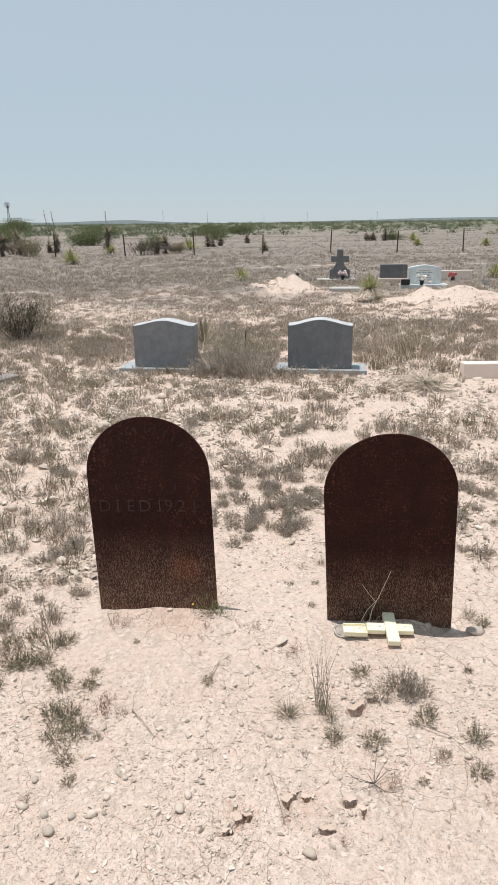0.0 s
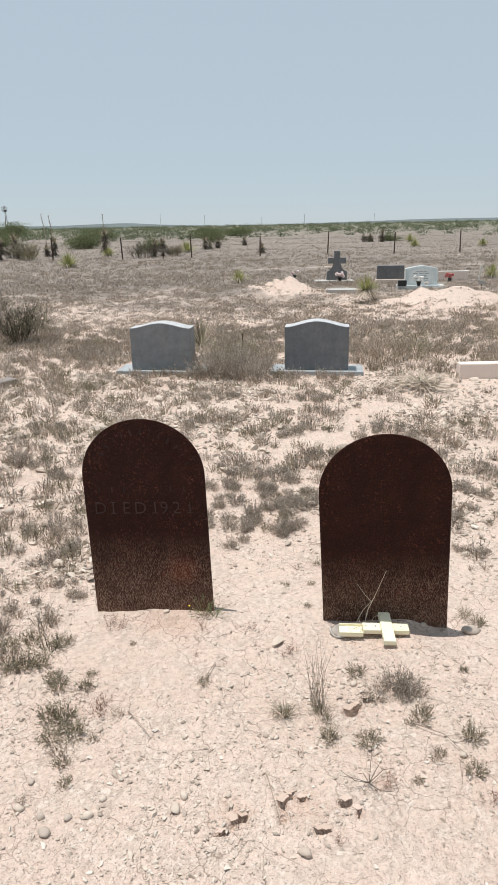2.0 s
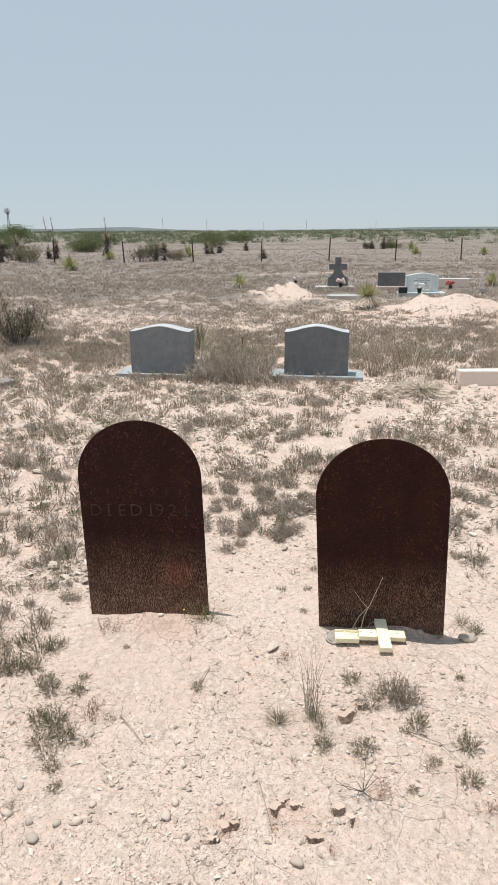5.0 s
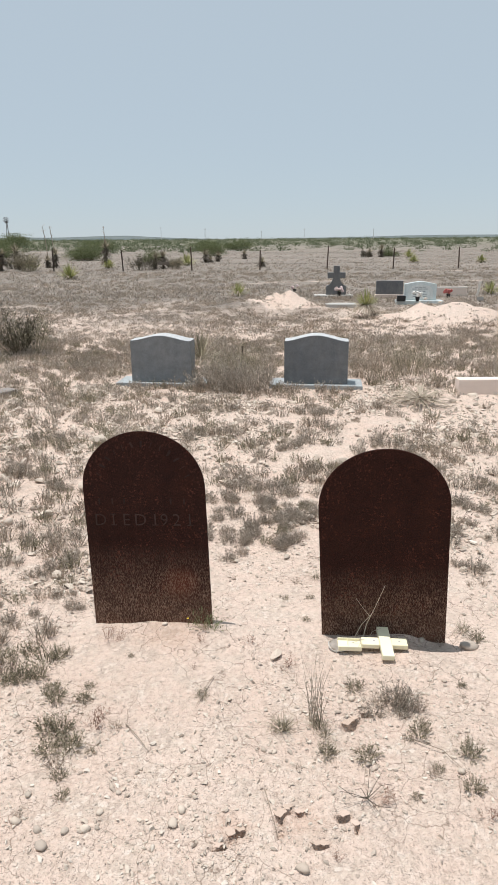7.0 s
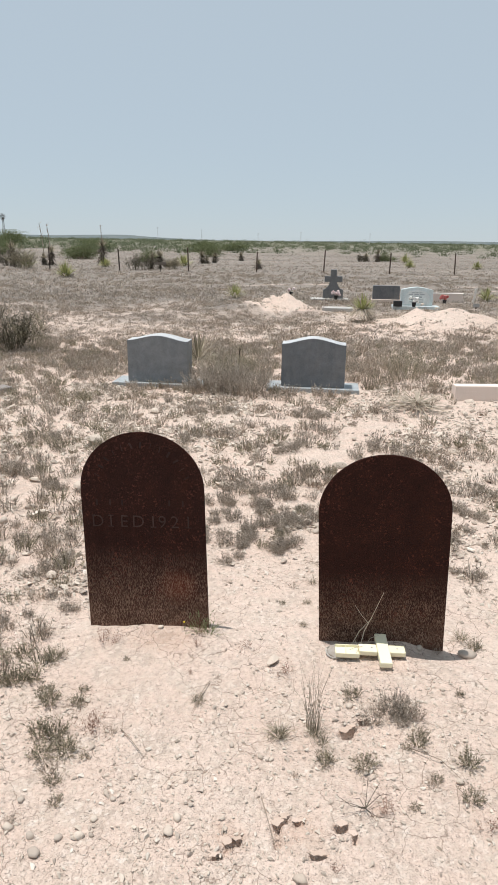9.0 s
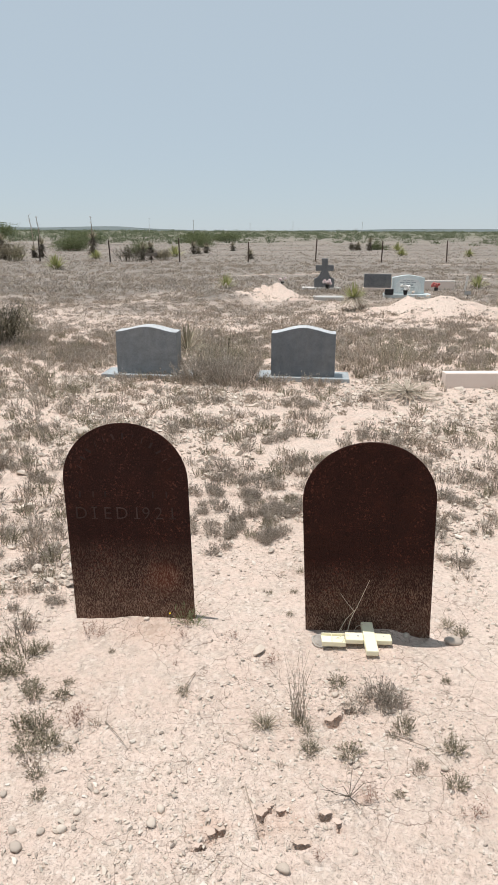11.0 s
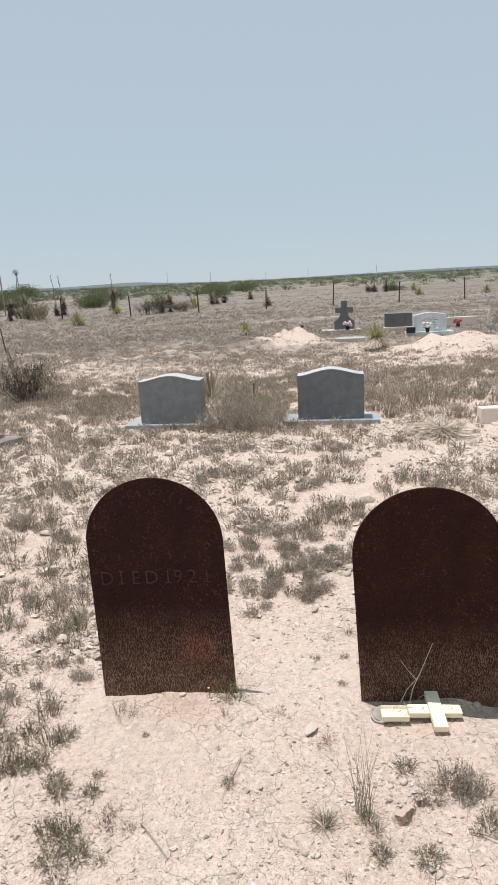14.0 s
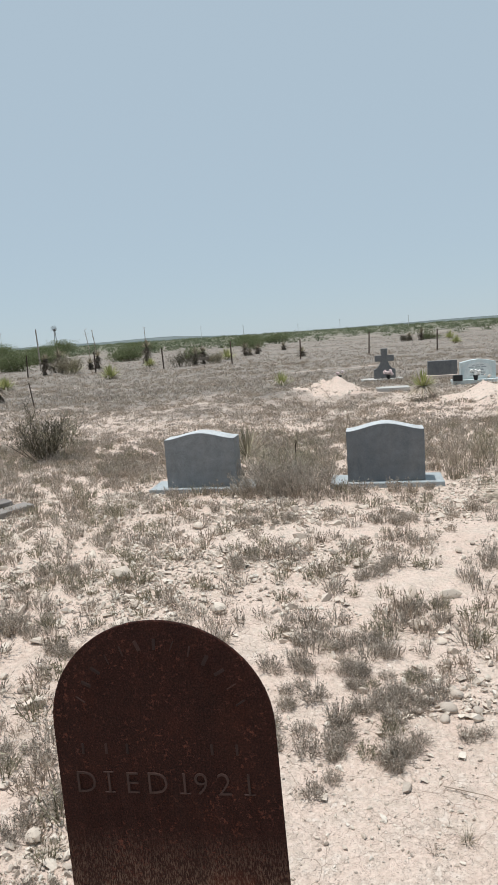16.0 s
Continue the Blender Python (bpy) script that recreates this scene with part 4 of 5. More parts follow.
for i, (x, y, w, h) in enumerate(((-14.2, 42.6, 3.3, 1.2), (-38.0, 104.0, 7.0, 2.2), (-30.0, 111.0, 6.0, 2.2), (-19.5, 66.0, 4.0, 1.5), (-17.6, 58.0, 3.6, 1.3), (-8.4, 49.6, 3.0, 1.05), (-0.2, 84.0, 4.6, 1.2), (4.5, 95.0, 5.0, 1.2), (-14.0, 92.0, 5.0, 1.25), (-23.5, 52.0, 3.6, 1.4), (-3.3, 45.0, 1.8, 0.7), (0.6, 60.0, 2.4, 1.0), (14.6, 54.0, 1.6, 0.6))):
    rng = np.random.default_rng(300 + i)
    limbs, crown = mesquite(rng, w, h, 8000)
    t = thing("mesquite_bush", pose(*set_down(x, y)), "green mesquite bush on the grey plain", "bush", "mesquite bushes")
    part("limbs", tri_mesh("limbs", *limbs, DRY_PLANT), None, t)
    part("crown", tri_mesh("crown", *crown, MESQUITE), None, t)

# ---------------- far brush and hills ----------------
rng = np.random.default_rng(11)
kinds = [join(mesquite(rng, 3.0, 1.35, 85)) for _ in range(5)]
lots = []
for k, kind in enumerate(kinds):
    n = 420
    d = 75 * (620 / 75) ** rng.uniform(0, 1, n)
    a = rng.uniform(-0.62, 0.52, n)
    keep = (d > 140) | (rng.uniform(0, 1, n) < np.where(a < -0.02, 0.55, 0.18))
    d, a = d[keep], a[keep]
    xyz = np.stack([d * np.sin(a), d * np.cos(a), np.zeros(len(d)) - 0.1], 1)
    lots.append(spread(*kind, placings(rng, xyz, rng.uniform(0.5, 1.25, len(d)) * np.where(d > 300, 1.5, 1.0), 0.25)))
brush = part("brush", tri_mesh("brush", *join(lots), FAR_GREEN), None)
tagged(brush, "low green mesquite brush scattered over the far plain", "brush", kind="stuff")
lots = []
for kind in kinds:
    n = 210
    d = rng.uniform(650, 1500, n)
    a = rng.uniform(-0.5, 0.55, n)
    xyz = np.stack([d * np.sin(a), d * np.cos(a), np.zeros(n) - 0.3], 1)
    lots.append(spread(*kind, placings(rng, xyz, rng.uniform(1.6, 3.4, n), 0.2)))
tagged(part("treeline", tri_mesh("treeline", *join(lots), FAR_GREEN), None), "dark green line of far trees at the horizon", "trees", kind="stuff")

# the distance haze is put into the hills' blue-grey base colour
HILL = Mat("haze_tinted_far_hill", 1.0, 0, 0.0)
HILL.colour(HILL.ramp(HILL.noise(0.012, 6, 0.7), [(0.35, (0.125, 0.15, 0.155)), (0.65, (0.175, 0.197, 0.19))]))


def hill(name, y, x0, x1, height, seed, label):
    bm = bmesh.new()
    rows = []
    for j, dy in enumerate((0, 120, 300, 520)):
        row = []
        for i in range(121):
            u = i / 120
            h = height(u) * (0, 0.55, 1.0, 0.9)[j] * (1 + 0.08 * noise.noise(Vector((u * 16, j, seed))))
            row.append(bm.verts.new((x0 + (x1 - x0) * u, y + dy, h - 2)))
        rows.append(row)
    for a, b in zip(rows, rows[1:]):
        for i in range(120):
            bm.faces.new((a[i], a[i + 1], b[i + 1], b[i]))
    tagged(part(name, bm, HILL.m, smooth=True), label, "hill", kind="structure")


hill("backdrop_hill", 2400, -1900, 150, lambda u: 17 * min(1, u * 2) * min(1, (1 - u) * 5) * (0.75 + 0.3 * math.exp(-((u - 0.76) / 0.07) ** 2)), 2, "low haze-tinted ridge on the horizon")
hill("backdrop_rise", 3000, 100, 3200, lambda u: 16 * min(1, u * 3) * (0.85 + 0.15 * math.sin(u * 5)), 5, "long low haze-tinted rise on the horizon")

# ---------------- low shrubs near the markers ----------------
rng = np.random.default_rng(5)
GREYS = [tri_mesh("tuft", *broom(rng, 90, 0.036, 0.085, 0.5, 0.0019, 8, 0.0115), GREY_PLANT) for _ in range(6)]
GREENS = [tri_mesh("tuft", *broom(rng, 66, 0.028, 0.068, 0.68, 0.0018, 8, 0.0105), GREEN_GREY) for _ in range(5)]
DRYS = [tri_mesh("tuft", *broom(rng, 34, 0.022, 0.075, 0.5, 0.0022, 4, 0.01), DRY_PLANT) for _ in range(4)]
REDS = [tri_mesh("tuft", *shrub(rng, 12, 0.012, 0.06, 0.8, 0.0018, 4, 0.03, 2, 0.008), RED_STEM) for _ in range(3)]
GRASSY = [tri_mesh("tuft", *tuft(rng, 70, 0.014, 0.085, 0.85, 0.0021, 0, 0, 0.4), GREEN_GREY) for _ in range(2)]
FRESH = [tri_mesh("tuft", *tuft(rng, 26, 0.02, 0.11, 0.95, 0.0022, 5, 0.012, 0.3), FRESH_GREEN)]
count = 0


def low_shrub(x, y, size, lot, label):
    global count
    me = lot[count % len(lot)]
    count += 1
    ob = new("low_shrub", me)
    ob.matrix_basis = pose(*set_down(x, y, 0.004), 0, 0, rng.uniform(0, 360)) @ Matrix.Diagonal((size, size, size * rng.uniform(0.8, 1.15), 1))
    return tagged(ob, label, "shrub", "low shrubs on the soil")


NEAR_LEFT = ((-0.58, 2.09, 0.09), (-0.62, 1.82, 0.1), (-0.57, 1.83, 0.08), (-0.66, 1.81, 0.07), (-0.52, 1.94, 0.08), (-0.49, 1.96, 0.06), (-0.5, 1.75, 0.06), (-0.48, 1.7, 0.075), (-0.38, 1.75, 0.035),
             (-0.39, 1.69, 0.055), (-0.27, 1.55, 0.065), (-0.48, 1.56, 0.075), (-0.43, 1.55, 0.085), (-0.45, 1.47, 0.075), (-0.39, 1.48, 0.08), (-0.42, 1.41, 0.07), (-0.4, 1.37, 0.05), (-0.38, 1.3, 0.04),
             (-0.01, 1.68, 0.045), (-0.26, 1.91, 0.026), (-0.48, 1.24, 0.036), (-0.33, 1.46, 0.03), (-0.63, 1.97, 0.07), (-0.7, 1.93, 0.08))
NEAR_RIGHT = ((0.35, 1.4, 0.06), (0.26, 1.35, 0.036), (0.49, 1.68, 0.06), (0.64, 1.46, 0.065), (0.46, 1.38, 0.07), (0.76, 1.37, 0.07), (0.63, 1.3, 0.05), (0.65, 1.32, 0.035), (0.72, 1.25, 0.06),
              (0.56, 1.23, 0.03), (0.84, 1.66, 0.034), (0.39, 2.4, 0.045), (0.43, 2.26, 0.034), (0.33, 2.27, 0.03), (0.39, 2.1, 0.03), (1.0, 1.93, 0.06), (0.86, 1.93, 0.035), (0.6, 1.44, 0.03))
BURROW = ((0.55, 1.59, 0.09), (0.6, 1.6, 0.1), (0.64, 1.58, 0.09), (0.67, 1.56, 0.07), (0.52, 1.56, 0.075), (0.61, 1.55, 0.06), (0.66, 1.5, 0.05))
for x, y, w in NEAR_LEFT + NEAR_RIGHT:
    low_shrub(x, y, w / 0.1, GREENS if count % 5 else DRYS, "small grey-green leafy shrub in pale soil")
for x, y, w in BURROW:
    low_shrub(x, y, w / 0.12, GREYS if count % 3 else DRYS, "grey twiggy shrub over a burrow in the soil")
for x, y, w in ((-0.34, 1.57, 0.08), (-0.31, 1.6, 0.05), (-0.36, 2.04, 0.07), (-0.31, 2.03, 0.06), (0.28, 1.82, 0.06), (0.16, 1.96, 0.05), (0.32, 1.06, 0.035), (0.73, 1.16, 0.06), (0.48, 1.22, 0.055), (-0.04, 1.83, 0.03), (-0.01, 1.97, 0.045), (0.0, 2.03, 0.04)):
    low_shrub(x, y, w / 0.075, REDS, "dried reddish weed in pale soil")
# patches of grey brush behind the markers: middle, half width, half depth, tufts
PATCHES = ((0.14, 2.66, 0.04, 0.04, 2), (0.2, 2.83, 0.04, 0.05, 3), (0.37, 2.76, 0.07, 0.05, 4), (0.32, 3.0, 0.1, 0.07, 7), (0.43, 3.06, 0.1, 0.08, 8), (0.12, 3.36, 0.08, 0.08, 5), (0.19, 3.64, 0.13, 0.12, 9),
           (0.38, 3.46, 0.12, 0.1, 9), (0.28, 3.24, 0.09, 0.08, 6), (0.47, 2.8, 0.05, 0.04, 2), (0.07, 3.12, 0.05, 0.07, 3), (-0.72, 2.9, 0.08, 0.07, 4), (-0.86, 2.95, 0.07, 0.07, 3), (-0.65, 2.66, 0.05, 0.05, 3),
           (-0.77, 2.56, 0.07, 0.04, 3), (-0.53, 2.27, 0.05, 0.04, 3), (-0.69, 2.4, 0.04, 0.04, 2), (-0.81, 3.62, 0.1, 0.1, 5))
PATCHES += ((-0.63, 2.2, 0.05, 0.06, 2), (-0.74, 2.12, 0.05, 0.08, 2), (-0.6, 2.4, 0.05, 0.05, 2), (-0.8, 2.3, 0.06, 0.06, 2), (-1.05, 3.8, 0.12, 0.1, 6), (-1.08, 4.4, 0.15, 0.15, 7), (1.22, 2.47, 0.06, 0.05, 3), (1.15, 2.52, 0.05, 0.05, 2), (1.17, 2.3, 0.05, 0.04, 2), (1.3, 2.85, 0.08, 0.07, 4), (1.5, 3.14, 0.1, 0.08, 5),
            (1.64, 3.5, 0.11, 0.1, 5), (1.5, 3.85, 0.13, 0.12, 6), (1.3, 4.2, 0.13, 0.12, 7), (0.72, 3.75, 0.13, 0.12, 7), (0.55, 4.3, 0.16, 0.15, 8), (0.0, 4.5, 0.15, 0.15, 7), (1.05, 5.2, 0.28, 0.16, 14), (0.15, 5.3, 0.2, 0.15, 9))
for x, y, dx, dy, n in PATCHES:
    for k in range(n):
        low_shrub(x + rng.uniform(-dx, dx), y + rng.uniform(-dy, dy), rng.uniform(0.45, 0.85) * (0.8 if y < 2.6 else 1.0), GREYS if rng.uniform() < 0.75 else DRYS, "upright grey low shrub in gravelly soil")
for x, y, s in ((0.345, 1.51, 0.85), (0.355, 1.47, 0.7), (0.23, 1.51, 1.0), (0.24, 1.515, 0.75), (0.97, 1.99, 0.85), (0.48, 2.42, 0.6)):
    low_shrub(x, y, s, GRASSY, "spiky green-grey grass tuft in pale soil")
for x, y, s in ((0.0, 2.035, 0.9), (0.03, 2.02, 0.75)):
    ob = low_shrub(x, y, s, FRESH, "fresh green weed at the marker's foot")


for i in range(16):
    x = -0.85 + 0.15 * i + 0.03 * math.sin(i * 7.0)
    low_shrub(x, 6.27 - 0.18 * x - 0.05 * (i % 3), 0.9 + 0.35 * (i % 3), GREYS if i % 2 else DRYS, "dry low shrub against a headstone base")


def cover(x, y):
    """How thickly the low shrubs stand, 0 to 1."""
    c = 0.42 + 0.75 * noise.noise(Vector((x * 1.3, y * 1.3, 9.1))) + 0.45 * noise.noise(Vector((x * 3.7, y * 3.7, 4.1)))
    if y < 2.75 and -0.5 < x < 1.0:
        c = 0.0
    if y < 2.2:
        c *= 0.75 if x < -0.5 else 0.35
    if x < -0.6 and 1.6 < y < 4.5:
        c += 0.55
    if y < 1.35 and -0.75 < x < 1.1:
        c = 0.0 if y > -0.6 else 0.25
    for mx, my, sx, sy, h in MOUNDS[:4]:
        if ((x - mx) / sx) ** 2 + ((y - my) / sy) ** 2 < 0.5:
            c *= 0.15
    if x < -0.9 and 3.5 < y or y > 7:
        c += 0.22
    if 1.5 < x < 3 and 4.6 < y < 6:
        c *= 0.25
    if -1.0 < x < 1.65 and 6.36 - 0.18 * x < y < 6.88 - 0.18 * x:
        c = 0.0
    return c


spots = []
taken = set()
while len(spots) < 5600:
    y = rng.uniform(-3.0, 9.5)
    x = rng.uniform(-5.2, 5.4)
    if rng.uniform() < cover(x, y) * (0.95 if y > 2.7 else 0.5):
        cell = (round(x / 0.085), round(y / 0.085))
        if cell in taken:
            continue
        taken.add(cell)
        spots.append((x, y, rng.uniform(0.5, 1.3) * (1.0 if y < 6 else 1.1)))
spots.sort(key=lambda s: math.hypot(s[0] - 0.1, s[1] - 2.8))
for x, y, s in spots[:40]:
    low_shrub(x, y, s * 0.7, GREYS if rng.uniform() < 0.7 else (GREENS if rng.uniform() < 0.6 else DRYS), "bushy grey low shrub in gravelly soil")
light = [broom(rng, 38, 0.04, 0.082, 0.5, 0.0036, 3, 0.016) for _ in range(4)]
rest = [q for q in spots[40:] if abs(q[0] - 0.1) < 0.45 * q[1] + 0.9]
round_about = [q for q in spots[40:] if abs(q[0] - 0.1) >= 0.45 * q[1] + 0.9]
for name, part_of, mat, label in (("low_shrubs_grey", rest[0::2], GREY_PLANT, "many low grey shrubs across the gravelly soil"), ("low_shrubs_brown", rest[1::4], DRY_PLANT, "many low dried brown shrubs across the soil"),
                                  ("low_shrubs_green", rest[3::4], GREEN_GREY, "many low grey-green shrubs across the soil")):
    lots = []
    for k in range(4):
        own = part_of[k::4]
        xyz = np.array([set_down(x, y, 0.004) for x, y, s in own])
        lots.append(spread(*light[k], placings(rng, xyz, np.array([s for *_, s in own]) * 0.92)))
    tagged(part(name.rsplit("_", 1)[0], tri_mesh(name, *join(lots), mat), None), label, "shrubs", kind="stuff")

plain_tuft = tuft(rng, 22, 0.036, 0.066, 0.44, 0.005, 0)
xyz = np.array([set_down(x, y, 0.004) for x, y, s in round_about])
tagged(part("low_shrubs", tri_mesh("low_shrubs_around", *spread(*plain_tuft, placings(rng, xyz, np.array([s for *_, s in round_about]) * 1.1)), GREY_PLANT), None), "low grey shrubs round about the graves", "shrubs", kind="stuff")

# ---------------- dry plain grass ----------------
far_kinds = [tuft(rng, 10, 0.11, 0.08, 0.75, 0.019, 0) for _ in range(4)]
close_kinds = [broom(rng, 14, 0.05, 0.045, 0.8, 0.006, 2, 0.019) for _ in range(4)]
spots = []
while len(spots) < 22000:
    d = 7.6 * (90 / 7.6) ** (rng.uniform(0, 1) ** 1.05)
    a = rng.uniform(-0.55, 0.5)
    x, y = d * math.sin(a), d * math.cos(a)
    c = 0.6 + (0.9 if d < 18 else 0.45) * noise.noise(Vector((x * 0.5, y * 0.5, 2.1))) + 0.4 * noise.noise(Vector((x * 1.9, y * 1.9, 6.1)))
    if abs(y - 22.5 - 0.05 * x) < 0.8 and x > 1:
        c *= 0.15
    for mx, my, sx, sy, h in MOUNDS[:4]:
        if ((x - mx) / sx) ** 2 + ((y - my) / sy) ** 2 < (0.7 if h > 0.2 else 0.2):
            c *= 0.1
    if d < 14 and x > 1.5:
        c *= 0.8
    if x < 0.5 and d < 24:
        c += 0.2
    if d < 9.8:
        c *= 0.5
    if -1.0 < x < 1.65 and y < 8.0:
        continue
    if rng.uniform() < c:
        spots.append((x, y, 0.0 if y > 20 else ground_z(x, y), rng.uniform(0.6, 1.3) * (0.9 if d < 14 else 1.0)))
spots = np.array(spots)
for name, sel, mat, label in (("plain_grass", slice(0, None, 2), PLAIN_GRASS, "grey dried grass covering the plain"), ("plain_grass_brown", slice(1, None, 4), DRY_PLANT, "brown dried weeds covering the plain"),
                              ("plain_grass_pale", slice(3, None, 4), GREY_PLANT, "grey leafy weeds covering the plain")):
    own = spots[sel]
    near = own[:, 1] < 16
    lots = [spread(*far_kinds[k], placings(rng, own[~near][k::4, :3], own[~near][k::4, 3])) for k in range(4)]
    lots += [spread(*close_kinds[k], placings(rng, own[near][k::4, :3], own[near][k::4, 3])) for k in range(4)]
    tagged(part("plain_grass", tri_mesh(name, *join(lots), mat), None), label, "grass", kind="stuff")

# ---------------- cushions of brush over the plain ----------------
spots = []
while len(spots) < 2900:
    d = 7.4 * (34 / 7.4) ** rng.uniform(0, 1)
    a = rng.uniform(-0.5, 0.48)
    x, y = d * math.sin(a), d * math.cos(a)
    if -1.0 < x < 1.65 and y < 7.6:
        continue
    c = 0.35 + 0.7 * noise.noise(Vector((x * 0.4, y * 0.3, 12.1))) + 0.7 * noise.noise(Vector((x * 1.1, y * 0.9, 3.1)))
    for mx, my, sx, sy, h in MOUNDS[:4]:
        if ((x - mx) / sx) ** 2 + ((y - my) / sy) ** 2 < 0.9:
            c = 0.0
    if rng.uniform() < c:
        spots.append((x, y, ground_z(x, y) - 0.004, rng.uniform(0.5, 1.25) * (1 + d / 60)))
spots = np.array(spots)
cushions = [broom(rng, 32, 0.075, 0.062, 0.75, 0.006, 2, 0.024) for _ in range(4)]
for sel, mat, label in ((slice(0, None, 2), GREY_PLANT, "grey cushions of low brush over the plain"), (slice(1, None, 2), DRY_PLANT, "brown cushions of low brush over the plain")):
    own = spots[sel]
    lots = [spread(*cushions[k], placings(rng, own[k::4, :3], own[k::4, 3])) for k in range(4)]
    tagged(part("plain_brush", tri_mesh("plain_brush", *join(lots), mat), None), label, "brush", kind="stuff")

# ---------------- loose stones ----------------
SHAPES = [pebble_points(i, 2, 0.5 + 0.07 * (i % 3), 0.6, 0.03) for i in range(7)]
ROCKS = [tri_mesh("stone", *broken_points(60 + i, 0.5 + 0.08 * (i % 3)), ROCK) for i in range(9)]
for me in ROCKS:
    me.shade_flat()
GREYROCKS = [tri_mesh("stone", v, t, GREY_ROCK) for v, t in SHAPES]
for me in GREYROCKS:
    me.polygons.foreach_set("use_smooth", [True] * len(me.polygons))
PALEROCKS = [tri_mesh("stone", v, t, ROCK) for v, t in SHAPES]
for me in PALEROCKS:
    me.polygons.foreach_set("use_smooth", [True] * len(me.polygons))
count = 0


def stone(x, y, r, label, lot=ROCKS, turn=None, sink=0.25):
    global count
    ob = new("stone", lot[count % len(lot)])
    count += 1
    ob.matrix_basis = pose(x, y, ground_z(x, y) + r * sink, rng.uniform(-12, 12), rng.uniform(-12, 12), rng.uniform(0, 360) if turn is None else turn) @ Matrix.Diagonal((r, r, r, 1))
    return tagged(ob, label, "stone", "loose stones")


stone(0.955, 1.89, 0.034, "rounded grey river stone beside the marker", GREYROCKS, 10)
stone(0.245, 1.875, 0.022, "pale ringed stone half sunk in soil", ROCKS)
for x, y, r in ((-0.06, 1.23, 0.014), (-0.08, 1.19, 0.018), (-0.48, 1.225, 0.014), (-0.3, 1.19, 0.014), (0.23, 1.04, 0.018), (0.71, 1.31, 0.014), (0.47, 1.63, 0.014), (-0.87, 3.21, 0.045), (-0.36, 1.7, 0.012), (0.8, 1.95, 0.014), (-0.74, 4.4, 0.075), (-0.15, 2.085, 0.012),
                (0.43, 1.62, 0.01), (0.9, 3.9, 0.04), (1.3, 3.2, 0.035), (-0.25, 1.32, 0.01), (-0.27, 1.24, 0.011), (0.17, 1.43, 0.01), (0.2, 1.42, 0.009)):
    stone(x, y, r, "pale limestone on the soil", PALEROCKS if r < 0.03 else ROCKS)
for x, y, r in ((-0.4, 1.15, 0.024), (-0.47, 1.31, 0.015), (-0.42, 1.2, 0.017), (-0.35, 1.19, 0.018), (-0.23, 1.3, 0.012), (0.09, 1.48, 0.013), (0.03, 1.88, 0.012), (-0.93, 3.33, 0.04), (-1.03, 3.15, 0.045), (-0.87, 2.71, 0.04), (0.55, 3.06, 0.045), (0.61, 3.0, 0.04), (0.66, 3.08, 0.035), (0.5, 3.0, 0.03), (0.58, 2.95, 0.03), (0.7, 2.98, 0.03)):
    stone(x, y, r * 0.75, "smooth grey stone in pale soil", GREYROCKS)
n = 0
while n < 230:
    y = rng.uniform(2.5, 6.2)
    x = rng.uniform(-0.5 - 0.36 * y, 0.5 + 0.36 * y)
    if rng.uniform() < 0.5 + 0.9 * noise.noise(Vector((x * 1.1, y * 1.1, 6.6))) + (0.25 if x < 0.3 else 0) and not (-0.45 < x < 1 and y < 2.8):
        stone(x, y, rng.uniform(0.01, 0.028) * (1.35 if y > 3.5 else 1.0), "pale limestone fragment among low shrubs", ROCKS)
        n += 1

# crumbled soil crust round the burrows
def crust_plate(seed):
    r = random.Random(seed)
    bm = bmesh.new()
    f = bm.faces.new([bm.verts.new((math.cos(a) * k, math.sin(a) * k * 0.7, 0)) for a, k in ((i * math.pi / 7, r.uniform(0.5, 1.2)) for i in range(14))])
    top = bmesh.ops.extrude_face_region(bm, geom=[f])
    bmesh.ops.translate(bm, vec=(0, 0, 0.05), verts=[q for q in top["geom"] if isinstance(q, bmesh.types.BMVert)])
    bmesh.ops.recalc_face_normals(bm, faces=bm.faces)
    me = bpy.data.meshes.new("soil_clod")
    rough(bm, 0.06, 2.3).to_mesh(me)
    bm.free()
    me.materials.append(CLOD)
    return me


CLODS = [crust_plate(i) for i in range(6)]
for i, (hx, hy, sx, sy) in enumerate(HOLES):             # a lip of crust over the far side of each hole
    ob = new("soil_clod", CLODS[i % 6])
    x, y, r = hx, hy + sy * 1.25, max(sx, sy) * 1.05
    ob.matrix_basis = pose(x, y, ground_z(x, y + sy * 1.5) - 0.002, -rng.uniform(2, 6), rng.uniform(-5, 5), rng.uniform(-25, 25)) @ Matrix.Diagonal((r, max(sy, 0.011) * 1.3, 0.04, 1))
    tagged(ob, "broken lifted plate of dried soil crust", "soil clod", "soil clods")

# fine gravel, too many to count
small = []
for i in range(10):
    v, t = pebble_points(40 + i, 1, 0.8, 1.5, 0.42)
    turn = np.array(Euler((rng.uniform(-0.5, 0.5), rng.uniform(-0.5, 0.5), 0)).to_matrix())
    t = t[v[t][:, :, 2].max(1) > -0.15]                  # the bedded underside is left away
    small.append((v * [rng.uniform(0.8, 1.3), rng.uniform(0.6, 1.0), rng.uniform(0.5, 1.0)] @ turn.T, t))


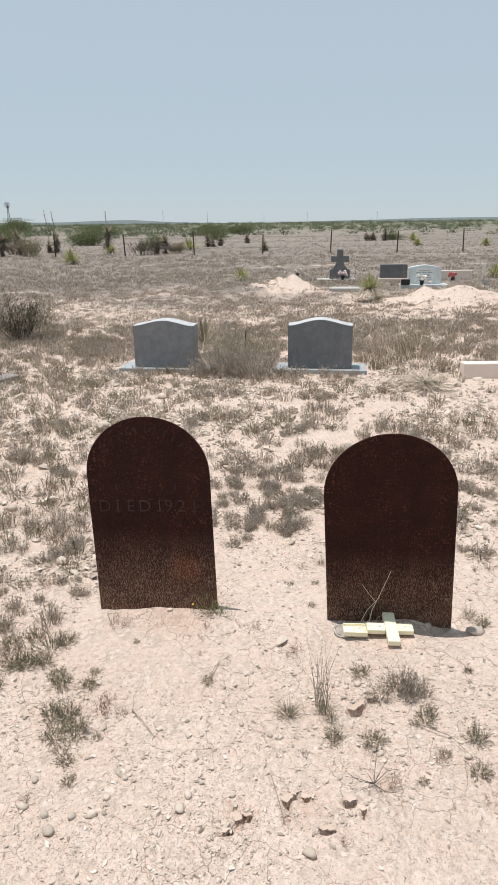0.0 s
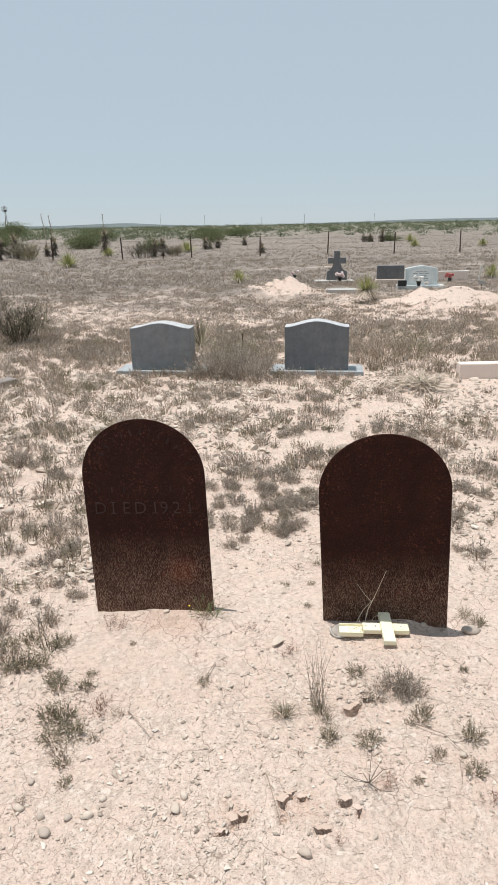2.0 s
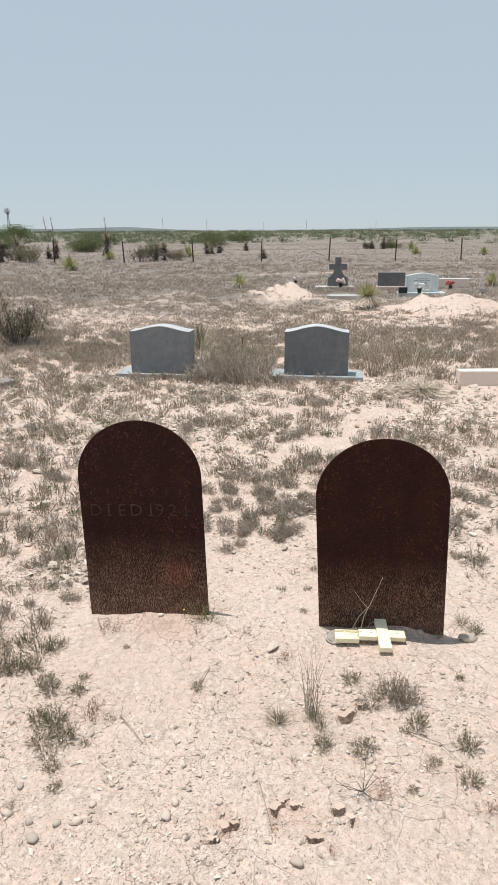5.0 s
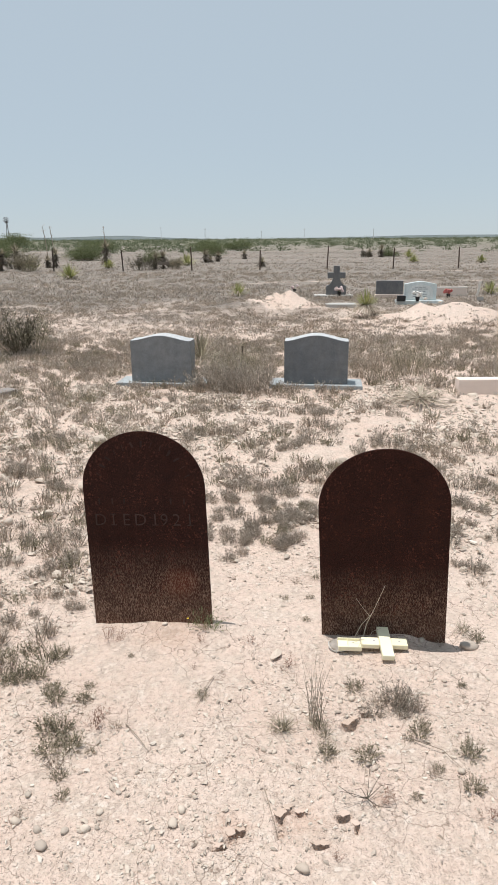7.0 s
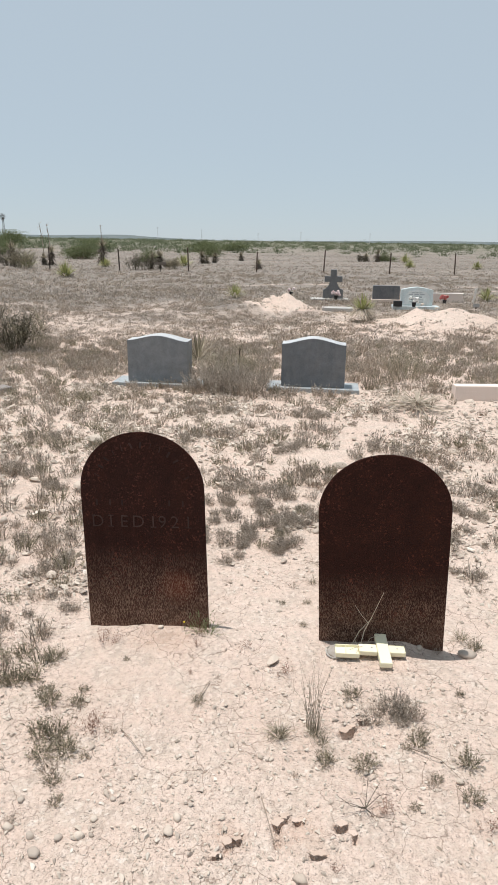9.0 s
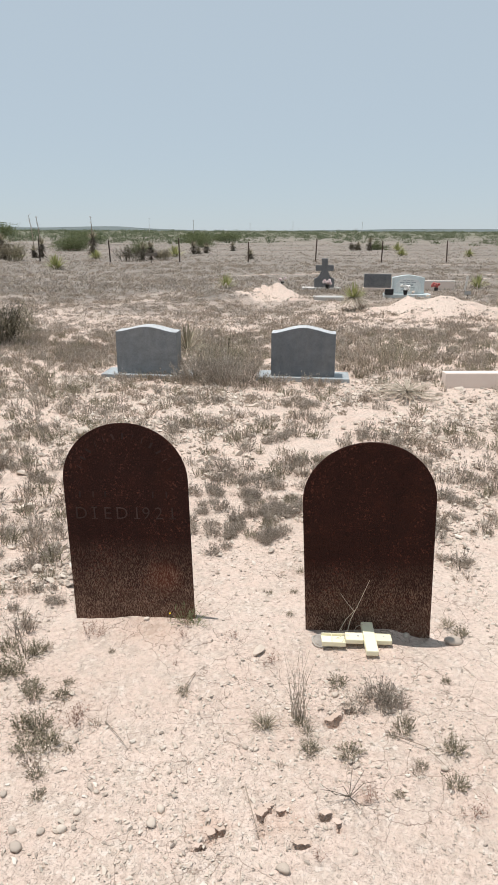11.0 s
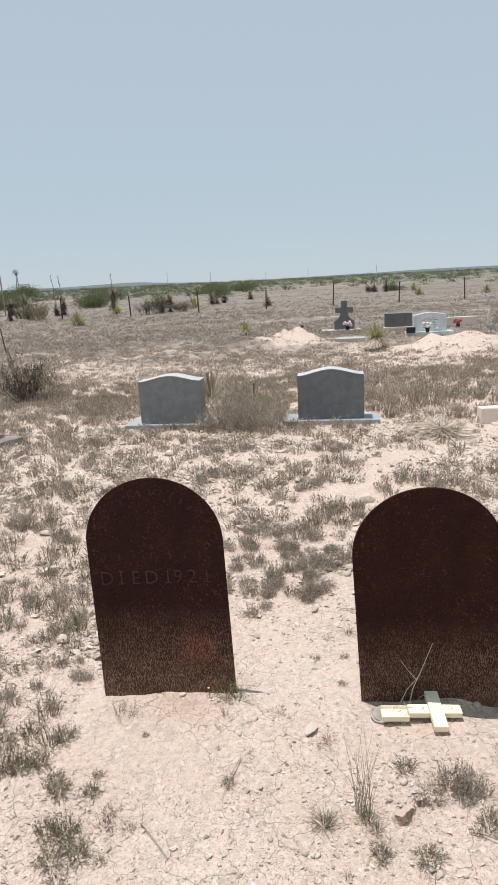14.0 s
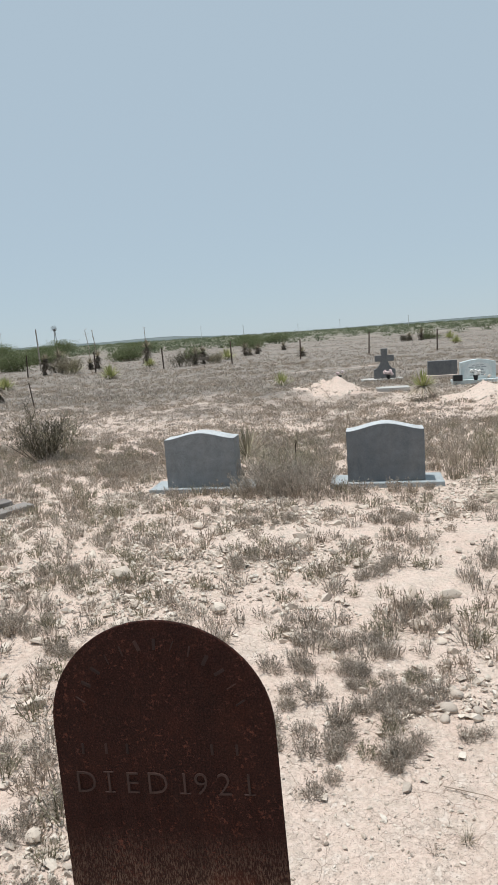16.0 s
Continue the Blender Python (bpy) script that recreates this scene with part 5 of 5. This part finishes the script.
def gravel(name, n, area, r0, r1, label, clump):
    pts = []
    while len(pts) < n:
        y = rng.uniform(area[2], area[3])
        x = rng.uniform(area[0], area[1])
        bare = (0.04 if r1 > 0.01 else 0.3) if 1.75 < y < 2.95 and -0.42 < x < 1.1 else 1.0
        if x > 0.6 and y > 3.2:
            bare = 0.5
        if rng.uniform() < bare * (0.35 + clump * noise.noise(Vector((x * 1.6, y * 1.6, 8.8))) + 0.3 * noise.noise(Vector((x * 7, y * 7, 1.8)))):
            r = r0 * (r1 / r0) ** (rng.uniform() ** 2.2)
            pts.append((x, y, ground_z(x, y) + r * 0.32, r))
    pts = np.array(pts)
    lots = [spread(*small[k], placings(rng, pts[k::10, :3], pts[k::10, 3])) for k in range(10)]
    ob = part("gravel", tri_mesh(name, *join(lots), PEBBLE), None)
    ob.data.shade_flat()
    tagged(ob, label, "gravel", kind="stuff")


gravel("gravel_fine", 25000, (-1.5, 1.8, 0.5, 2.8), 0.0016, 0.009, "fine pale gravel strewn over the soil", 0.7)
gravel("gravel_coarse", 21000, (-2.5, 2.9, 2.4, 6.6), 0.006, 0.023, "coarse pale limestone gravel between the shrubs", 1.1)
gravel("gravel_mound", 3600, (0.6, 5.8, 10.6, 15.2), 0.008, 0.032, "crumbled soil and gravel on the grave mounds", 0.2)
gravel("gravel_far", 2200, (-4.0, 4.5, 6.5, 11.0), 0.01, 0.03, "pale gravel patches on the plain", 1.3)


# ---------------- twigs and stalks ----------------
def twig(points, r, label, mat=DRY_PLANT, name="dry_twig"):
    return tagged(part(name, tube(points, list(np.linspace(r, r * 0.45, len(points))), 5), mat), label, "twig", "dry twigs")


g = ground_z
twig([(0.57, 1.93, g(0.57, 1.93)), (0.588, 1.945, 0.07), (0.612, 1.935, 0.14), (0.645, 1.93, 0.235)], 0.0021, "dry forked twig leaning on the marker", PALE_STALK)
twig([(0.53, 1.93, g(0.53, 1.93)), (0.57, 1.945, 0.07), (0.612, 1.94, 0.125)], 0.0019, "dry thin twig leaning on the marker", PALE_STALK)
twig([(0.6, 1.94, 0.105), (0.575, 1.945, 0.135), (0.548, 1.95, 0.175)], 0.0015, "dry thin twig leaning on the marker", PALE_STALK)
twig([(0.592, 1.94, g(0.59, 1.94)), (0.612, 1.945, 0.04), (0.645, 1.935, 0.06)], 0.0016, "dry bent twig by the fallen cross", PALE_STALK)
twig([(0.512, 1.9, 0.02), (0.56, 1.89, 0.045), (0.6, 1.9, 0.03)], 0.0013, "dry bent twig across the fallen cross", PALE_STALK)
twig([(0.53, 1.86, 0.012), (0.555, 1.88, 0.04), (0.55, 1.92, 0.05)], 0.0013, "dry bent twig across the fallen cross", PALE_STALK)
for k in range(9):
    a = k * 0.7 + rng.normal(0, 0.3)
    L = rng.uniform(0.03, 0.1)
    x, y = 0.425, 1.225
    twig([(x, y, g(x, y) + 0.008), (x + L * 0.5 * math.cos(a), y + L * 0.5 * math.sin(a), 0.03), (x + L * math.cos(a), y + L * math.sin(a), 0.012 + 0.03 * (k % 3))], 0.0011, "dry dead weed stalk splayed on the soil", YUCCA_DARK)
for k in range(26):
    x, y = 0.335 + rng.normal(0, 0.012), 1.53 + rng.normal(0, 0.012)
    dx, dy, h = rng.normal(-0.01, 0.045), rng.normal(0.02, 0.03), rng.uniform(0.1, 0.24)
    twig([(x, y, g(x, y)), (x + dx * 0.4, y + dy * 0.4, h * 0.6), (x + dx, y + dy, h)], 0.0008, "thin tall dry grass stalk", YUCCA_DEAD, "grass_stalk")
for pts in (((-0.24, 1.56), (-0.2, 1.5), (-0.16, 1.44)), ((0.03, 1.77), (0.0, 1.7), (-0.03, 1.62)), ((0.16, 1.28), (0.17, 1.2), (0.18, 1.13)), ((0.48, 2.62), (0.58, 2.56), (0.66, 2.5)), ((0.6, 1.44), (0.68, 1.38), (0.72, 1.3))):
    twig([(x, y, g(x, y) + 0.006 + 0.006 * (i % 2)) for i, (x, y) in enumerate(pts)], 0.0016, "dry twig lying on the soil")
flower = thing("yellow_flower", pose(*set_down(-0.062, 2.06)), "tiny yellow wildflower at the marker's foot", "flower")
part("stem", tube([(0, 0, -0.005), (0.004, 0, 0.02), (0, 0, 0.034)], [0.001, 0.0009, 0.0008], 5), MESQUITE, flower)
bm = bmesh.new()
bmesh.ops.create_icosphere(bm, subdivisions=1, radius=0.0045)
bm.transform(Matrix.Translation((0, 0, 0.037)) @ Matrix.Diagonal((1, 1, 0.6, 1)))
part("blossom", bm, YELLOW, flower)
